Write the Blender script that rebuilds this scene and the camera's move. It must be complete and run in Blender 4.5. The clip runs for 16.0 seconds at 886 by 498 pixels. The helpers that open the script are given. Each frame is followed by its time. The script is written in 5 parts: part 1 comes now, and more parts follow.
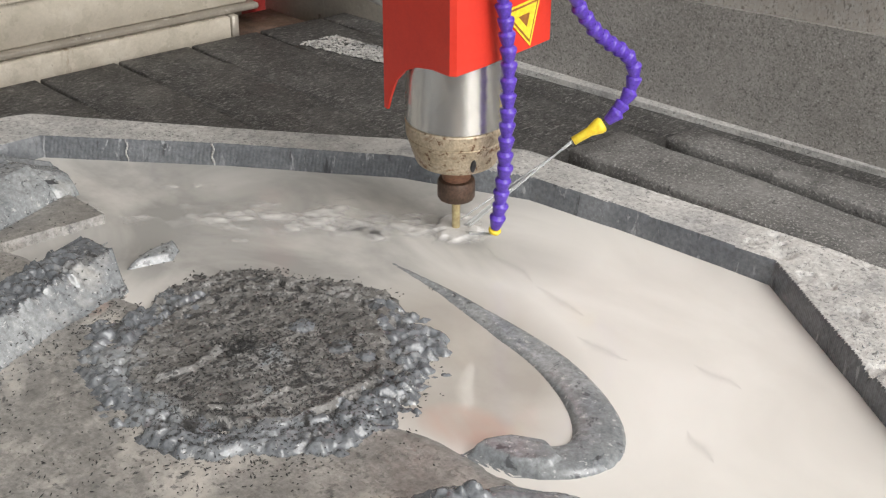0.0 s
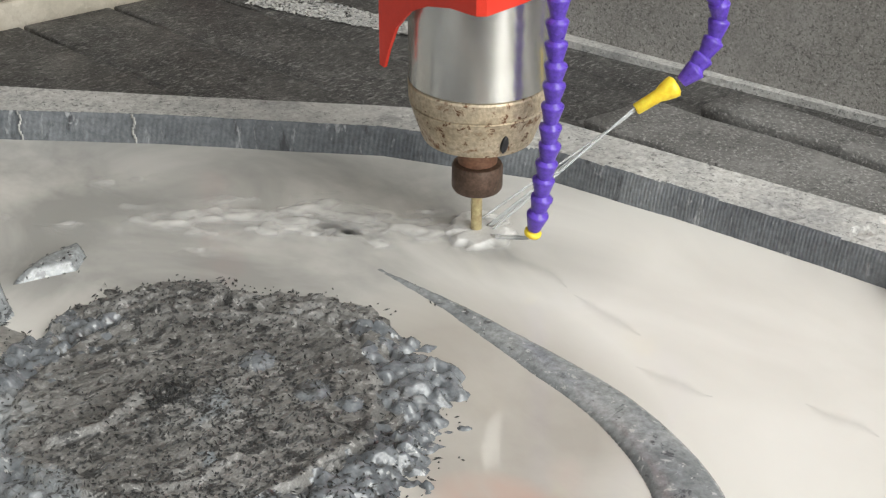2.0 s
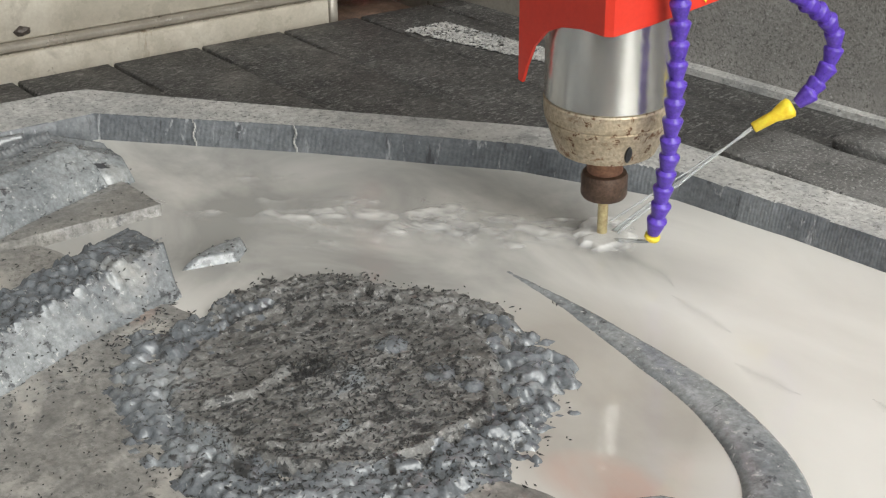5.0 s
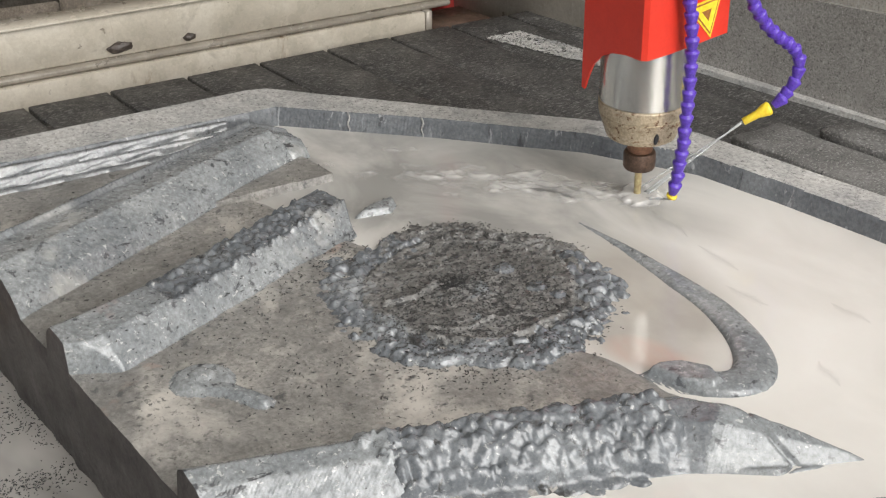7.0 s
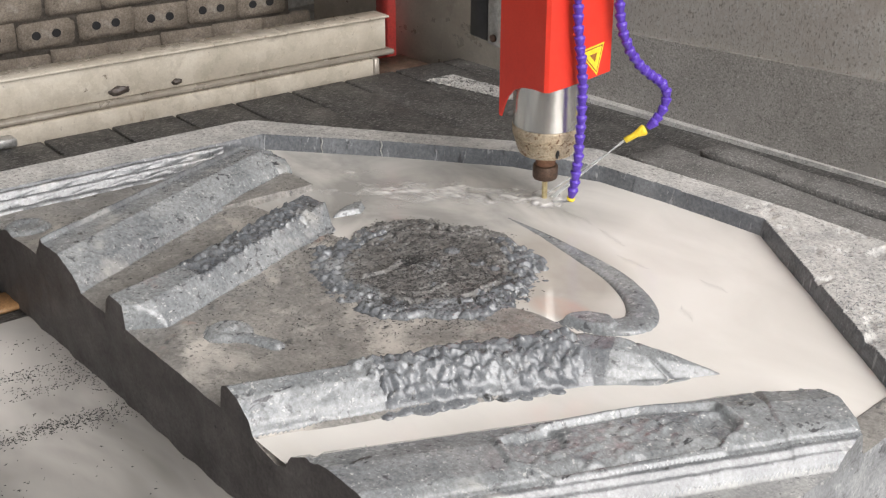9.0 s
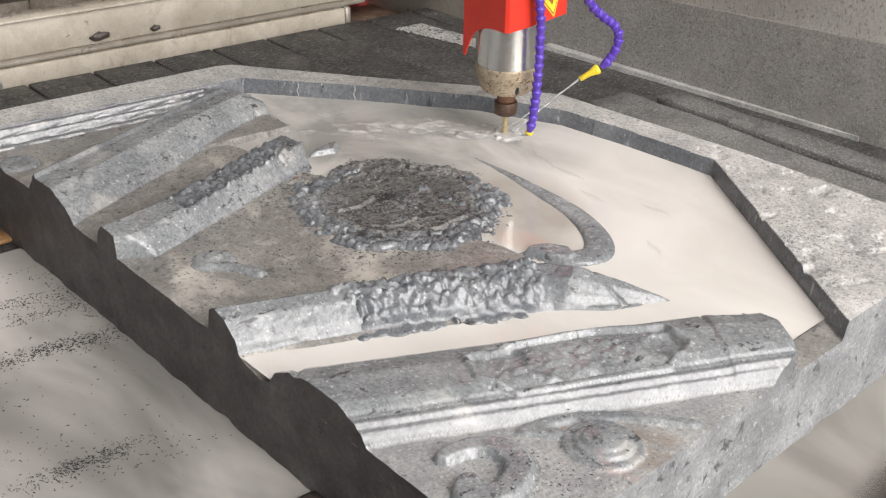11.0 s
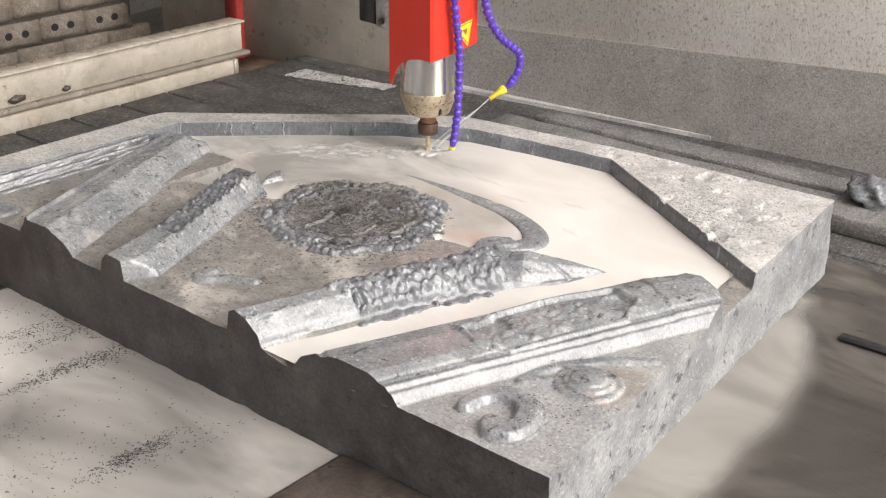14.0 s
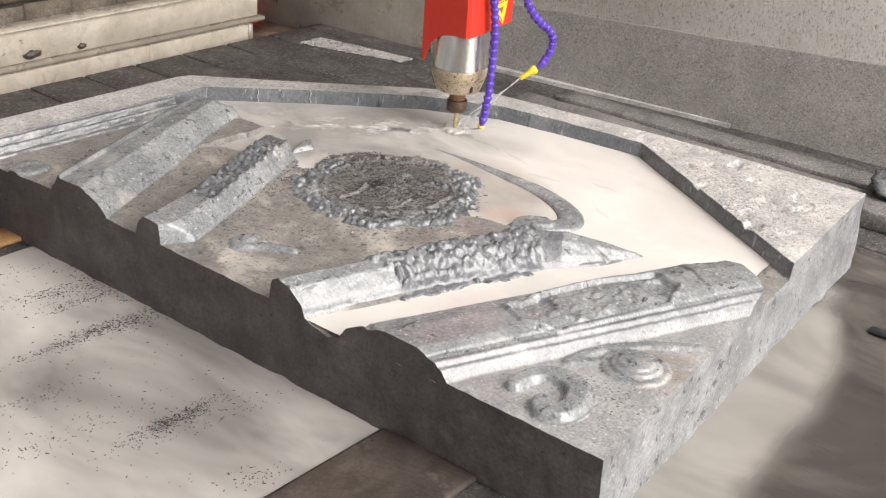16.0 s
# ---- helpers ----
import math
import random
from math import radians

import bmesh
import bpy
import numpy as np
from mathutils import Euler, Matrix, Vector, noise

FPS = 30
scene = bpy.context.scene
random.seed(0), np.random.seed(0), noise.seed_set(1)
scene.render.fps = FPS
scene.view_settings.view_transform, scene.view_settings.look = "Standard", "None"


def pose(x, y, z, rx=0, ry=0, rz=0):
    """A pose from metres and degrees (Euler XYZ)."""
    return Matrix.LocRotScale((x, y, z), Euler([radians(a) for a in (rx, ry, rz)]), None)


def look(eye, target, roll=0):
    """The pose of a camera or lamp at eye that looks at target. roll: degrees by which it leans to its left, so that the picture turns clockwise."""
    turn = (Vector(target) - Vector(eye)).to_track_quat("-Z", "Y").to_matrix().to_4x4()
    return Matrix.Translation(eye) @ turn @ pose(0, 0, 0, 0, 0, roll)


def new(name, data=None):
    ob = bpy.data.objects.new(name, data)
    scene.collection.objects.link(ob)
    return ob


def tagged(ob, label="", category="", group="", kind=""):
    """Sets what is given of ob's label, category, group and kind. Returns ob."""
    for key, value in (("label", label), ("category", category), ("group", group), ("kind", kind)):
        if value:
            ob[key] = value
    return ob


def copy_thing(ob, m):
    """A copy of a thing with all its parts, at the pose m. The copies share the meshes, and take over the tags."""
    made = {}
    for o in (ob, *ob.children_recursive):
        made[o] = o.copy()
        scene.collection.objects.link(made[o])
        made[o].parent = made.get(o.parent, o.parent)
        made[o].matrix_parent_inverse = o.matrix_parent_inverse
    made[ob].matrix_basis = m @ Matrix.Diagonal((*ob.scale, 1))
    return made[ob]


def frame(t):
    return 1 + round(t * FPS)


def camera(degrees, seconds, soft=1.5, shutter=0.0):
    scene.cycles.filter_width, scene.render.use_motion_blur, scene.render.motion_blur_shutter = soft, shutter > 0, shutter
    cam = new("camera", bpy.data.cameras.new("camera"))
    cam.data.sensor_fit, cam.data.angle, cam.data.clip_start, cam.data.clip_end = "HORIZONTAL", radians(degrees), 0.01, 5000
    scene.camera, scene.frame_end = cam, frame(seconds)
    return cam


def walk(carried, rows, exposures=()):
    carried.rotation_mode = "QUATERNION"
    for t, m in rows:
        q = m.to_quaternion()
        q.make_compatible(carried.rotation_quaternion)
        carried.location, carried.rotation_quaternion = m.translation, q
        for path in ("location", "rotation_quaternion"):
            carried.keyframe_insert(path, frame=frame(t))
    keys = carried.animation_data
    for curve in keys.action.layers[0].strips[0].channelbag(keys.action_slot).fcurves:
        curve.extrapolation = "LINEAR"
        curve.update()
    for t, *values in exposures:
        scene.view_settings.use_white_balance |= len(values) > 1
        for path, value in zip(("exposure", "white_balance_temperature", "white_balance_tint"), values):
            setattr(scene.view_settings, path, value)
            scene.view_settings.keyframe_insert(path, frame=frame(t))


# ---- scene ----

# ---------------------------------------------------------------- camera
cam = camera(34.0, 16.0, soft=1.25)
PATH = [
    (0, (0.177, -0.161, 0.741), (-1.152, 0.98, -0.226), 0.2),
    (0.5, (0.044, -0.079, 0.637), (-1.275, 1.089, -0.31), 0.8),
    (1, (-0.009, -0.045, 0.617), (-1.31, 1.124, -0.353), 0.4),
    (1.5, (-0.052, -0.017, 0.593), (-1.334, 1.172, -0.379), 0.4),
    (2, (-0.073, 0.005, 0.58), (-1.35, 1.198, -0.392), 0.4),
    (2.5, (-0.074, 0.0, 0.576), (-1.355, 1.165, -0.424), 0.3),
    (3, (-0.07, -0.015, 0.582), (-1.358, 1.146, -0.415), 0.3),
    (3.5, (-0.063, -0.024, 0.584), (-1.349, 1.155, -0.392), 0.2),
    (4, (-0.046, -0.026, 0.588), (-1.347, 1.152, -0.37), 0.0),
    (4.5, (-0.015, -0.014, 0.598), (-1.386, 1.096, -0.344), -0.5),
    (5, (0.009, -0.036, 0.604), (-1.426, 1.002, -0.325), -0.6),
    (5.2, (0.018, -0.049, 0.598), (-1.464, 0.934, -0.317), -0.6),
    (7.5, (0.376, -0.388, 0.834), (-1.062, 0.612, -0.131), -0.3),
    (8, (0.393, -0.412, 0.826), (-1.038, 0.637, -0.097), -0.0),
    (8.5, (0.446, -0.472, 0.845), (-0.99, 0.594, -0.052), 0.1),
    (9, (0.623, -0.601, 0.931), (-0.792, 0.495, 0.038), 0.1),
    (9.5, (0.734, -0.665, 0.947), (-0.671, 0.45, 0.062), 0.5),
    (10, (0.726, -0.674, 0.961), (-0.656, 0.428, 0.026), 0.6),
    (12.5, (0.704, -0.79, 0.97), (-0.64, 0.36, 0.038), 0.8),
    (13, (0.804, -0.975, 1.052), (-0.517, 0.231, 0.157), 0.4),
    (13.5, (0.773, -1.032, 1.042), (-0.472, 0.262, 0.161), 0.4),
    (14, (0.75, -1.063, 1.023), (-0.422, 0.302, 0.149), 0.5),
    (14.5, (0.751, -1.093, 1.043), (-0.401, 0.278, 0.152), 0.7),
    (15, (0.714, -1.12, 1.019), (-0.416, 0.282, 0.148), 1.2),
    (15.5, (0.677, -1.139, 1.018), (-0.43, 0.282, 0.15), 2.8),
    (16, (0.652, -1.135, 1.017), (-0.458, 0.262, 0.114), 3.9),
]
walk(cam, [(t, look(e, a, r)) for t, e, a, r in PATH], exposures=[(0, 0.03, 6500, 9), (0.7, 0.06, 6400, 5), (5.2, -0.08, 6400, 5), (7.5, 0.0, 6500, 9), (10, 0.10, 6500, 11), (12.5, 0.18, 6650, 11), (13.5, 0.32, 6700, 12), (16, 0.37, 6700, 12)])

# ---------------------------------------------------------------- light
world = bpy.data.worlds.new("world")
scene.world = world
world.use_nodes = True
wn = world.node_tree
sky = wn.nodes.new("ShaderNodeTexSky")
sky.sky_type, sky.sun_disc = "NISHITA", False
sky.sun_elevation, sky.sun_rotation = radians(40), radians(100)
wn.links.new(sky.outputs[0], wn.nodes["Background"].inputs[0])
wn.nodes["Background"].inputs[1].default_value = 0.11


def opening_light(name, eye, target, sx, sy, watts, col):
    la = bpy.data.lights.new(name, "AREA")
    la.shape, la.size, la.size_y, la.energy, la.color = "RECTANGLE", sx, sy, watts, col
    ob = new(name, la)
    ob.matrix_world = look(eye, target)
    return ob


opening_light("doorway_light", (4.45, 0.2, 1.9), (-0.9, 0.7, 0.3), 3.8, 2.9, 225, (1.0, 0.965, 0.925))
opening_light("skylight_light", (2.4, 0.9, 3.58), (-0.3, 0.3, 0), 2.6, 2.4, 140, (1.0, 0.965, 0.925))
# Fill light added for surfaces that face south; no window is known there.
opening_light("south_window_light", (-0.6, -4.55, 2.1), (-0.8, 1.0, 0.2), 2.6, 1.8, 18, (1.0, 0.965, 0.925))

# ---------------------------------------------------------------- materials


def nodes_of(name):
    m = bpy.data.materials.new(name)
    m.use_nodes = True
    nt = m.node_tree
    return m, nt, nt.nodes["Principled BSDF"]


def noise_node(nt, scale, detail=6.0, rough=0.6, coord="Object", stretch=None, dist=0.0):
    tc = nt.nodes.new("ShaderNodeTexCoord")
    n = nt.nodes.new("ShaderNodeTexNoise")
    n.inputs["Scale"].default_value = scale
    n.inputs["Detail"].default_value = detail
    n.inputs["Roughness"].default_value = rough
    n.inputs["Distortion"].default_value = dist
    if stretch:
        mp = nt.nodes.new("ShaderNodeMapping")
        mp.inputs["Scale"].default_value = stretch
        nt.links.new(tc.outputs[coord], mp.inputs[0])
        nt.links.new(mp.outputs[0], n.inputs["Vector"])
    else:
        nt.links.new(tc.outputs[coord], n.inputs["Vector"])
    return n.outputs["Fac"]


def ramp(nt, fac, stops):
    r = nt.nodes.new("ShaderNodeValToRGB")
    r.color_ramp.elements[0].position, r.color_ramp.elements[1].position = stops[0][0], stops[-1][0]
    r.color_ramp.elements[0].color = (*stops[0][1], 1)
    r.color_ramp.elements[1].color = (*stops[-1][1], 1)
    for p, c in stops[1:-1]:
        r.color_ramp.elements.new(p).color = (*c, 1)
    nt.links.new(fac, r.inputs[0])
    return r.outputs[0]


def mix(nt, fac, a, b, mode="MIX"):
    m = nt.nodes.new("ShaderNodeMix")
    m.data_type, m.blend_type = "RGBA", mode
    for k, v in ((0, fac), (6, a), (7, b)):
        if hasattr(v, "links"):
            nt.links.new(v, m.inputs[k])
        else:
            m.inputs[k].default_value = v if k == 0 else (*v, 1)
    return m.outputs[2]


def bump(nt, bsdf, pairs):
    prev = None
    for h, strength, dist in pairs:
        b = nt.nodes.new("ShaderNodeBump")
        b.inputs["Strength"].default_value, b.inputs["Distance"].default_value = strength, dist
        nt.links.new(h, b.inputs["Height"])
        if prev:
            nt.links.new(prev, b.inputs["Normal"])
        prev = b.outputs[0]
    nt.links.new(prev, bsdf.inputs["Normal"])
    nt.links.new(prev, bsdf.inputs["Coat Normal"])


def g(v):
    return (v, v, v)


def steps(nt, lo, hi, fac):
    return ramp(nt, fac, [(lo, g(0)), (hi, g(1))])


def surface(name, base, spots, rough, grain=(14, 220), bumps=((220, 0.25, 0.001),), metal=0.0, lines=None, spec=0.5, coat=0.0, fine_mix=0.6):
    """base: three colours over a broad noise; spots: (scale, low, high, colour) layers."""
    m, nt, b = nodes_of(name)
    col = ramp(nt, noise_node(nt, grain[0], 8, 0.65), [(0.3, base[0]), (0.5, base[1]), (0.7, base[2])])
    fine = noise_node(nt, grain[1], 4, 0.7)
    col = mix(nt, fine_mix, col, ramp(nt, fine, [(0.3, g(0.22)), (0.7, g(0.78))]), "OVERLAY")
    for sc, lo, hi, c, *st in spots:
        col = mix(nt, steps(nt, lo, hi, noise_node(nt, sc, 6, 0.65, stretch=st[0] if st else None, dist=0.4)), col, c)
    nt.links.new(col, b.inputs["Base Color"])
    rr = ramp(nt, noise_node(nt, grain[0] * 1.7, 5, 0.6), [(0.3, g(rough[0])), (0.7, g(rough[1]))])
    nt.links.new(rr, b.inputs["Roughness"])
    b.inputs["Metallic"].default_value = metal
    b.inputs["Coat Weight"].default_value, b.inputs["Coat Roughness"].default_value = coat, 0.08
    b.inputs["Specular IOR Level"].default_value = spec
    bs = [(noise_node(nt, s, 4, 0.6), st, d) for s, st, d in bumps]
    if lines:
        tc = nt.nodes.new("ShaderNodeTexCoord")
        w = nt.nodes.new("ShaderNodeTexWave")
        mp = nt.nodes.new("ShaderNodeMapping")
        mp.inputs["Rotation"].default_value = (0, 0, radians(lines[1]))
        w.inputs["Scale"].default_value, w.inputs["Distortion"].default_value, w.inputs["Detail"].default_value = lines[0], 1.5, 2
        nt.links.new(tc.outputs["Object"], mp.inputs[0])
        nt.links.new(mp.outputs[0], w.inputs["Vector"])
        bs.append((w.outputs["Fac"], lines[2], 0.0015))
    bump(nt, b, bs)
    return m


STONE = surface("wet_grey_stone", ((0.085, 0.093, 0.103), (0.15, 0.162, 0.176), (0.245, 0.26, 0.272)),
                ((9, 0.60, 0.72, (0.36, 0.365, 0.36)), (150, 0.60, 0.67, (0.40, 0.405, 0.40)), (26, 0.58, 0.66, (0.06, 0.06, 0.06)), (80, 0.60, 0.66, (0.06, 0.06, 0.06)), (5, 0.66, 0.74, (0.34, 0.24, 0.23))),
                (0.12, 0.34), bumps=((420, 0.25, 0.0005), (150, 0.35, 0.0012)), lines=(110, 35, 0.06), coat=0.5, fine_mix=0.55)
STONE_WET = surface("dripping_wet_stone", ((0.11, 0.118, 0.127), (0.175, 0.184, 0.193), (0.26, 0.27, 0.275)),
                    ((9, 0.58, 0.70, (0.40, 0.40, 0.385)), (90, 0.62, 0.67, (0.07, 0.072, 0.075))),
                    (0.10, 0.22), bumps=((420, 0.3, 0.0006), (150, 0.45, 0.0014), (60, 0.3, 0.002)), coat=0.75)
STONE_HATCH = surface("hatched_wet_stone", ((0.155, 0.168, 0.18), (0.23, 0.244, 0.253), (0.32, 0.334, 0.34)),
                      ((5, 0.64, 0.72, (0.38, 0.29, 0.28)), (75, 0.60, 0.65, (0.09, 0.094, 0.10)), (9, 0.60, 0.72, (0.40, 0.40, 0.385)), (190, 0.60, 0.65, (0.46, 0.465, 0.46)), (48, 0.64, 0.67, (0.06, 0.062, 0.067), (1.0, 0.35, 1.0))),
                      (0.14, 0.32), bumps=((420, 0.25, 0.0005), (170, 0.3, 0.0010)), lines=(120, -28, 0.035), coat=0.45)
STONE_FLOOR = surface("muddy_stone_ground", ((0.15, 0.145, 0.137), (0.25, 0.242, 0.228), (0.37, 0.355, 0.33)),
                      ((6, 0.54, 0.66, (0.56, 0.53, 0.485)), (200, 0.56, 0.64, (0.17, 0.165, 0.155)), (60, 0.60, 0.68, (0.09, 0.09, 0.09)), (4, 0.66, 0.76, (0.42, 0.26, 0.20))),
                      (0.2, 0.5), bumps=((140, 0.45, 0.0018), (30, 0.3, 0.003)), coat=0.4)
STONE_DEBRIS = surface("chip_covered_stone", ((0.10, 0.098, 0.093), (0.18, 0.177, 0.17), (0.27, 0.267, 0.26)),
                       ((14, 0.60, 0.66, (0.24, 0.26, 0.275)), (150, 0.53, 0.59, (0.05, 0.05, 0.05), (1.0, 0.5, 1.0)), (30, 0.64, 0.70, (0.26, 0.29, 0.31)), (220, 0.58, 0.64, (0.34, 0.335, 0.325))),
                       (0.25, 0.55), bumps=((300, 0.8, 0.002), (70, 0.7, 0.005)), coat=0.3)
# Shaded copy of the sawn stone: darker for faces turned from the doorway.
STONE_SHADED = surface("sawn_stone_shaded", ((0.062, 0.056, 0.055), (0.090, 0.082, 0.080), (0.13, 0.12, 0.117)),
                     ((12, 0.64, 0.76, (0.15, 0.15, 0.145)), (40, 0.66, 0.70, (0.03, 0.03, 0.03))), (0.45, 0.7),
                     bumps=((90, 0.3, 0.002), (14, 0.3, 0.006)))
# Lit copy of the sawn stone, for the face towards the doorway.
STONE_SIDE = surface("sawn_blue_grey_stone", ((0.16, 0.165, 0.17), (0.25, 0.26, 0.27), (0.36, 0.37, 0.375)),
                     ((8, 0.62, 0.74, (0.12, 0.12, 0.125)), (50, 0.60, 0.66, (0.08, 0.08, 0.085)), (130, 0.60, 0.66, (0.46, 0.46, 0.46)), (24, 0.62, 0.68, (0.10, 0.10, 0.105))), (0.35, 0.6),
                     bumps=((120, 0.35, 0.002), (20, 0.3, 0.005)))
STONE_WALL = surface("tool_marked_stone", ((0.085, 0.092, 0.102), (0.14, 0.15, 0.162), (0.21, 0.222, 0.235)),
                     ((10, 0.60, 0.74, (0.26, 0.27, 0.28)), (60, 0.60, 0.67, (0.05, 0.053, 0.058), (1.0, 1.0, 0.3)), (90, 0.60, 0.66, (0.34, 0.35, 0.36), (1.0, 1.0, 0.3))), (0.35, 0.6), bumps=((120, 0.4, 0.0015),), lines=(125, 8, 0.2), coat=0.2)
STONE_TOP = surface("dusty_rough_stone", ((0.30, 0.30, 0.30), (0.46, 0.455, 0.44), (0.60, 0.59, 0.57)),
                    ((40, 0.60, 0.70, (0.30, 0.295, 0.29)), (280, 0.57, 0.64, (0.18, 0.178, 0.175)), (120, 0.64, 0.69, (0.15, 0.148, 0.145)), (6, 0.58, 0.74, (0.55, 0.535, 0.515))),
                    (0.6, 0.9), bumps=((110, 0.7, 0.003), (260, 0.5, 0.001)))
STONE_CORNER = surface("stained_grey_stone", ((0.22, 0.225, 0.23), (0.31, 0.315, 0.315), (0.42, 0.42, 0.41)),
                       ((8, 0.58, 0.70, (0.24, 0.19, 0.15)), (5, 0.62, 0.72, (0.42, 0.31, 0.29)), (150, 0.60, 0.67, (0.10, 0.10, 0.10)), (180, 0.60, 0.66, (0.55, 0.54, 0.53))),
                       (0.3, 0.55), bumps=((240, 0.35, 0.001), (30, 0.25, 0.003)), coat=0.3)
def milk(name, a, b_, c, rough, sc=5.0, plumes=(), ripple=0.06):
    m, nt, b = nodes_of(name)
    n = noise_node(nt, sc, 4, 0.5, stretch=(1.0, 1.7, 1.0), dist=0.6)
    col = ramp(nt, n, [(0.30, a), (0.5, b_), (0.68, c)])
    # clouds of stirred-up slurry, and shallows over the stone
    for (cx, cy), sx, sy, turn, grey, low in plumes:
        tc = nt.nodes.new("ShaderNodeTexCoord")
        mp = nt.nodes.new("ShaderNodeMapping")
        mp.vector_type = "TEXTURE"
        mp.inputs["Location"].default_value = (cx, cy, 0.1)
        mp.inputs["Rotation"].default_value = (0, 0, radians(turn))
        mp.inputs["Scale"].default_value = (sx, sy, 1.0)
        gr = nt.nodes.new("ShaderNodeTexGradient")
        gr.gradient_type = "SPHERICAL"
        nt.links.new(tc.outputs["Object"], mp.inputs[0])
        nt.links.new(mp.outputs[0], gr.inputs[0])
        wisp = noise_node(nt, 6, 5, 0.55, stretch=(1.0, 1.4, 1.0), dist=0.7)
        ml = nt.nodes.new("ShaderNodeMath")
        ml.operation = "MULTIPLY"
        nt.links.new(ramp(nt, gr.outputs["Fac"], [(0.0, g(0)), (0.42, g(1))]), ml.inputs[0])
        nt.links.new(ramp(nt, wisp, [(0.34, g(low)), (0.62, g(1))]), ml.inputs[1])
        col = mix(nt, ml.outputs[0], col, grey)
    nt.links.new(col, b.inputs["Base Color"])
    b.inputs["Roughness"].default_value = rough
    b.inputs["IOR"].default_value = 1.33
    bump(nt, b, [(noise_node(nt, 30, 3, 0.5, stretch=(1, 2.0, 1), dist=0.6), ripple, 0.004), (noise_node(nt, 9, 3, 0.5), ripple, 0.01)])
    return m


MILK = milk("milky_water", (0.60, 0.58, 0.545), (0.675, 0.655, 0.62), (0.74, 0.722, 0.69), 0.06, 4.0, (((-0.88, 0.475), 0.36, 0.19, 38, (0.32, 0.315, 0.30), 0.2), ((-0.545, 0.478), 0.15, 0.10, -25, (0.40, 0.375, 0.34), 0.7), ((-0.475, 0.425), 0.045, 0.028, 20, (0.52, 0.38, 0.32), 0.1)))
FILM = milk("milky_film", (0.20, 0.193, 0.183), (0.45, 0.433, 0.41), (0.63, 0.607, 0.575), 0.10, 2.6)
# Dark base puts the reflection of dark surroundings into the film's colour.
FILM_DARK = milk("wet_film_dark_reflection", (0.022, 0.020, 0.018), (0.06, 0.054, 0.048), (0.17, 0.157, 0.141), 0.04, 2.6, (), 0.5)
FOAM = surface("white_foam", ((0.76, 0.745, 0.72), (0.82, 0.805, 0.785), (0.87, 0.86, 0.845)), (), (0.4, 0.6), bumps=((180, 0.5, 0.003),))


def thin_to_clear(m, full, top=0.82):
    """Lets a raft fade out where it is thin."""
    nt = m.node_tree
    tc = nt.nodes.new("ShaderNodeTexCoord")
    sp = nt.nodes.new("ShaderNodeSeparateXYZ")
    mr = nt.nodes.new("ShaderNodeMapRange")
    mr.interpolation_type = "SMOOTHSTEP"
    mr.inputs["From Min"].default_value, mr.inputs["From Max"].default_value = 0.0, full
    mr.inputs["To Max"].default_value = top
    nt.links.new(tc.outputs["Object"], sp.inputs[0])
    nt.links.new(sp.outputs["Z"], mr.inputs["Value"])
    nt.links.new(mr.outputs["Result"], nt.nodes["Principled BSDF"].inputs["Alpha"])


thin_to_clear(FOAM, 0.0064, 0.8)
TABLE = surface("dusty_dark_slats", ((0.042, 0.041, 0.04), (0.064, 0.062, 0.06), (0.10, 0.097, 0.093)),
                ((230, 0.55, 0.62, (0.21, 0.206, 0.198), (1.0, 0.4, 1.0)), (340, 0.57, 0.63, (0.20, 0.196, 0.19)), (200, 0.56, 0.62, (0.03, 0.03, 0.03), (1.0, 0.4, 1.0)), (16, 0.62, 0.74, (0.20, 0.195, 0.185))), (0.4, 0.8),
                bumps=((190, 0.6, 0.003), (30, 0.3, 0.004)))
BAR = surface("speckled_dusty_stone_bar", ((0.10, 0.098, 0.095), (0.155, 0.152, 0.147), (0.22, 0.216, 0.21)),
              ((330, 0.55, 0.61, (0.36, 0.352, 0.342)), (140, 0.60, 0.68, (0.06, 0.06, 0.06)), (9, 0.58, 0.72, (0.26, 0.255, 0.247))), (0.6, 0.9), bumps=((170, 0.7, 0.003),))
PLATE = surface("splashed_grey_plate", ((0.235, 0.222, 0.208), (0.29, 0.276, 0.26), (0.35, 0.335, 0.318)),
                ((520, 0.52, 0.62, (0.40, 0.39, 0.375)), (380, 0.54, 0.62, (0.13, 0.124, 0.117)), (170, 0.60, 0.66, (0.12, 0.113, 0.106)), (260, 0.62, 0.67, (0.55, 0.535, 0.52)), (7, 0.55, 0.75, (0.31, 0.296, 0.28))), (0.35, 0.55), bumps=((200, 0.3, 0.001),))
SPLASH = surface("spattered_pale_sheet", ((0.76, 0.72, 0.675), (0.82, 0.785, 0.745), (0.87, 0.84, 0.805)),
                 ((260, 0.53, 0.58, (0.90, 0.885, 0.86), (1, 1, 0.4)), (280, 0.57, 0.62, (0.44, 0.40, 0.36), (1, 1, 0.45)), (380, 0.60, 0.65, (0.36, 0.33, 0.30)), (4, 0.55, 0.74, (0.62, 0.56, 0.51))), (0.3, 0.55), bumps=((160, 0.35, 0.0015),))
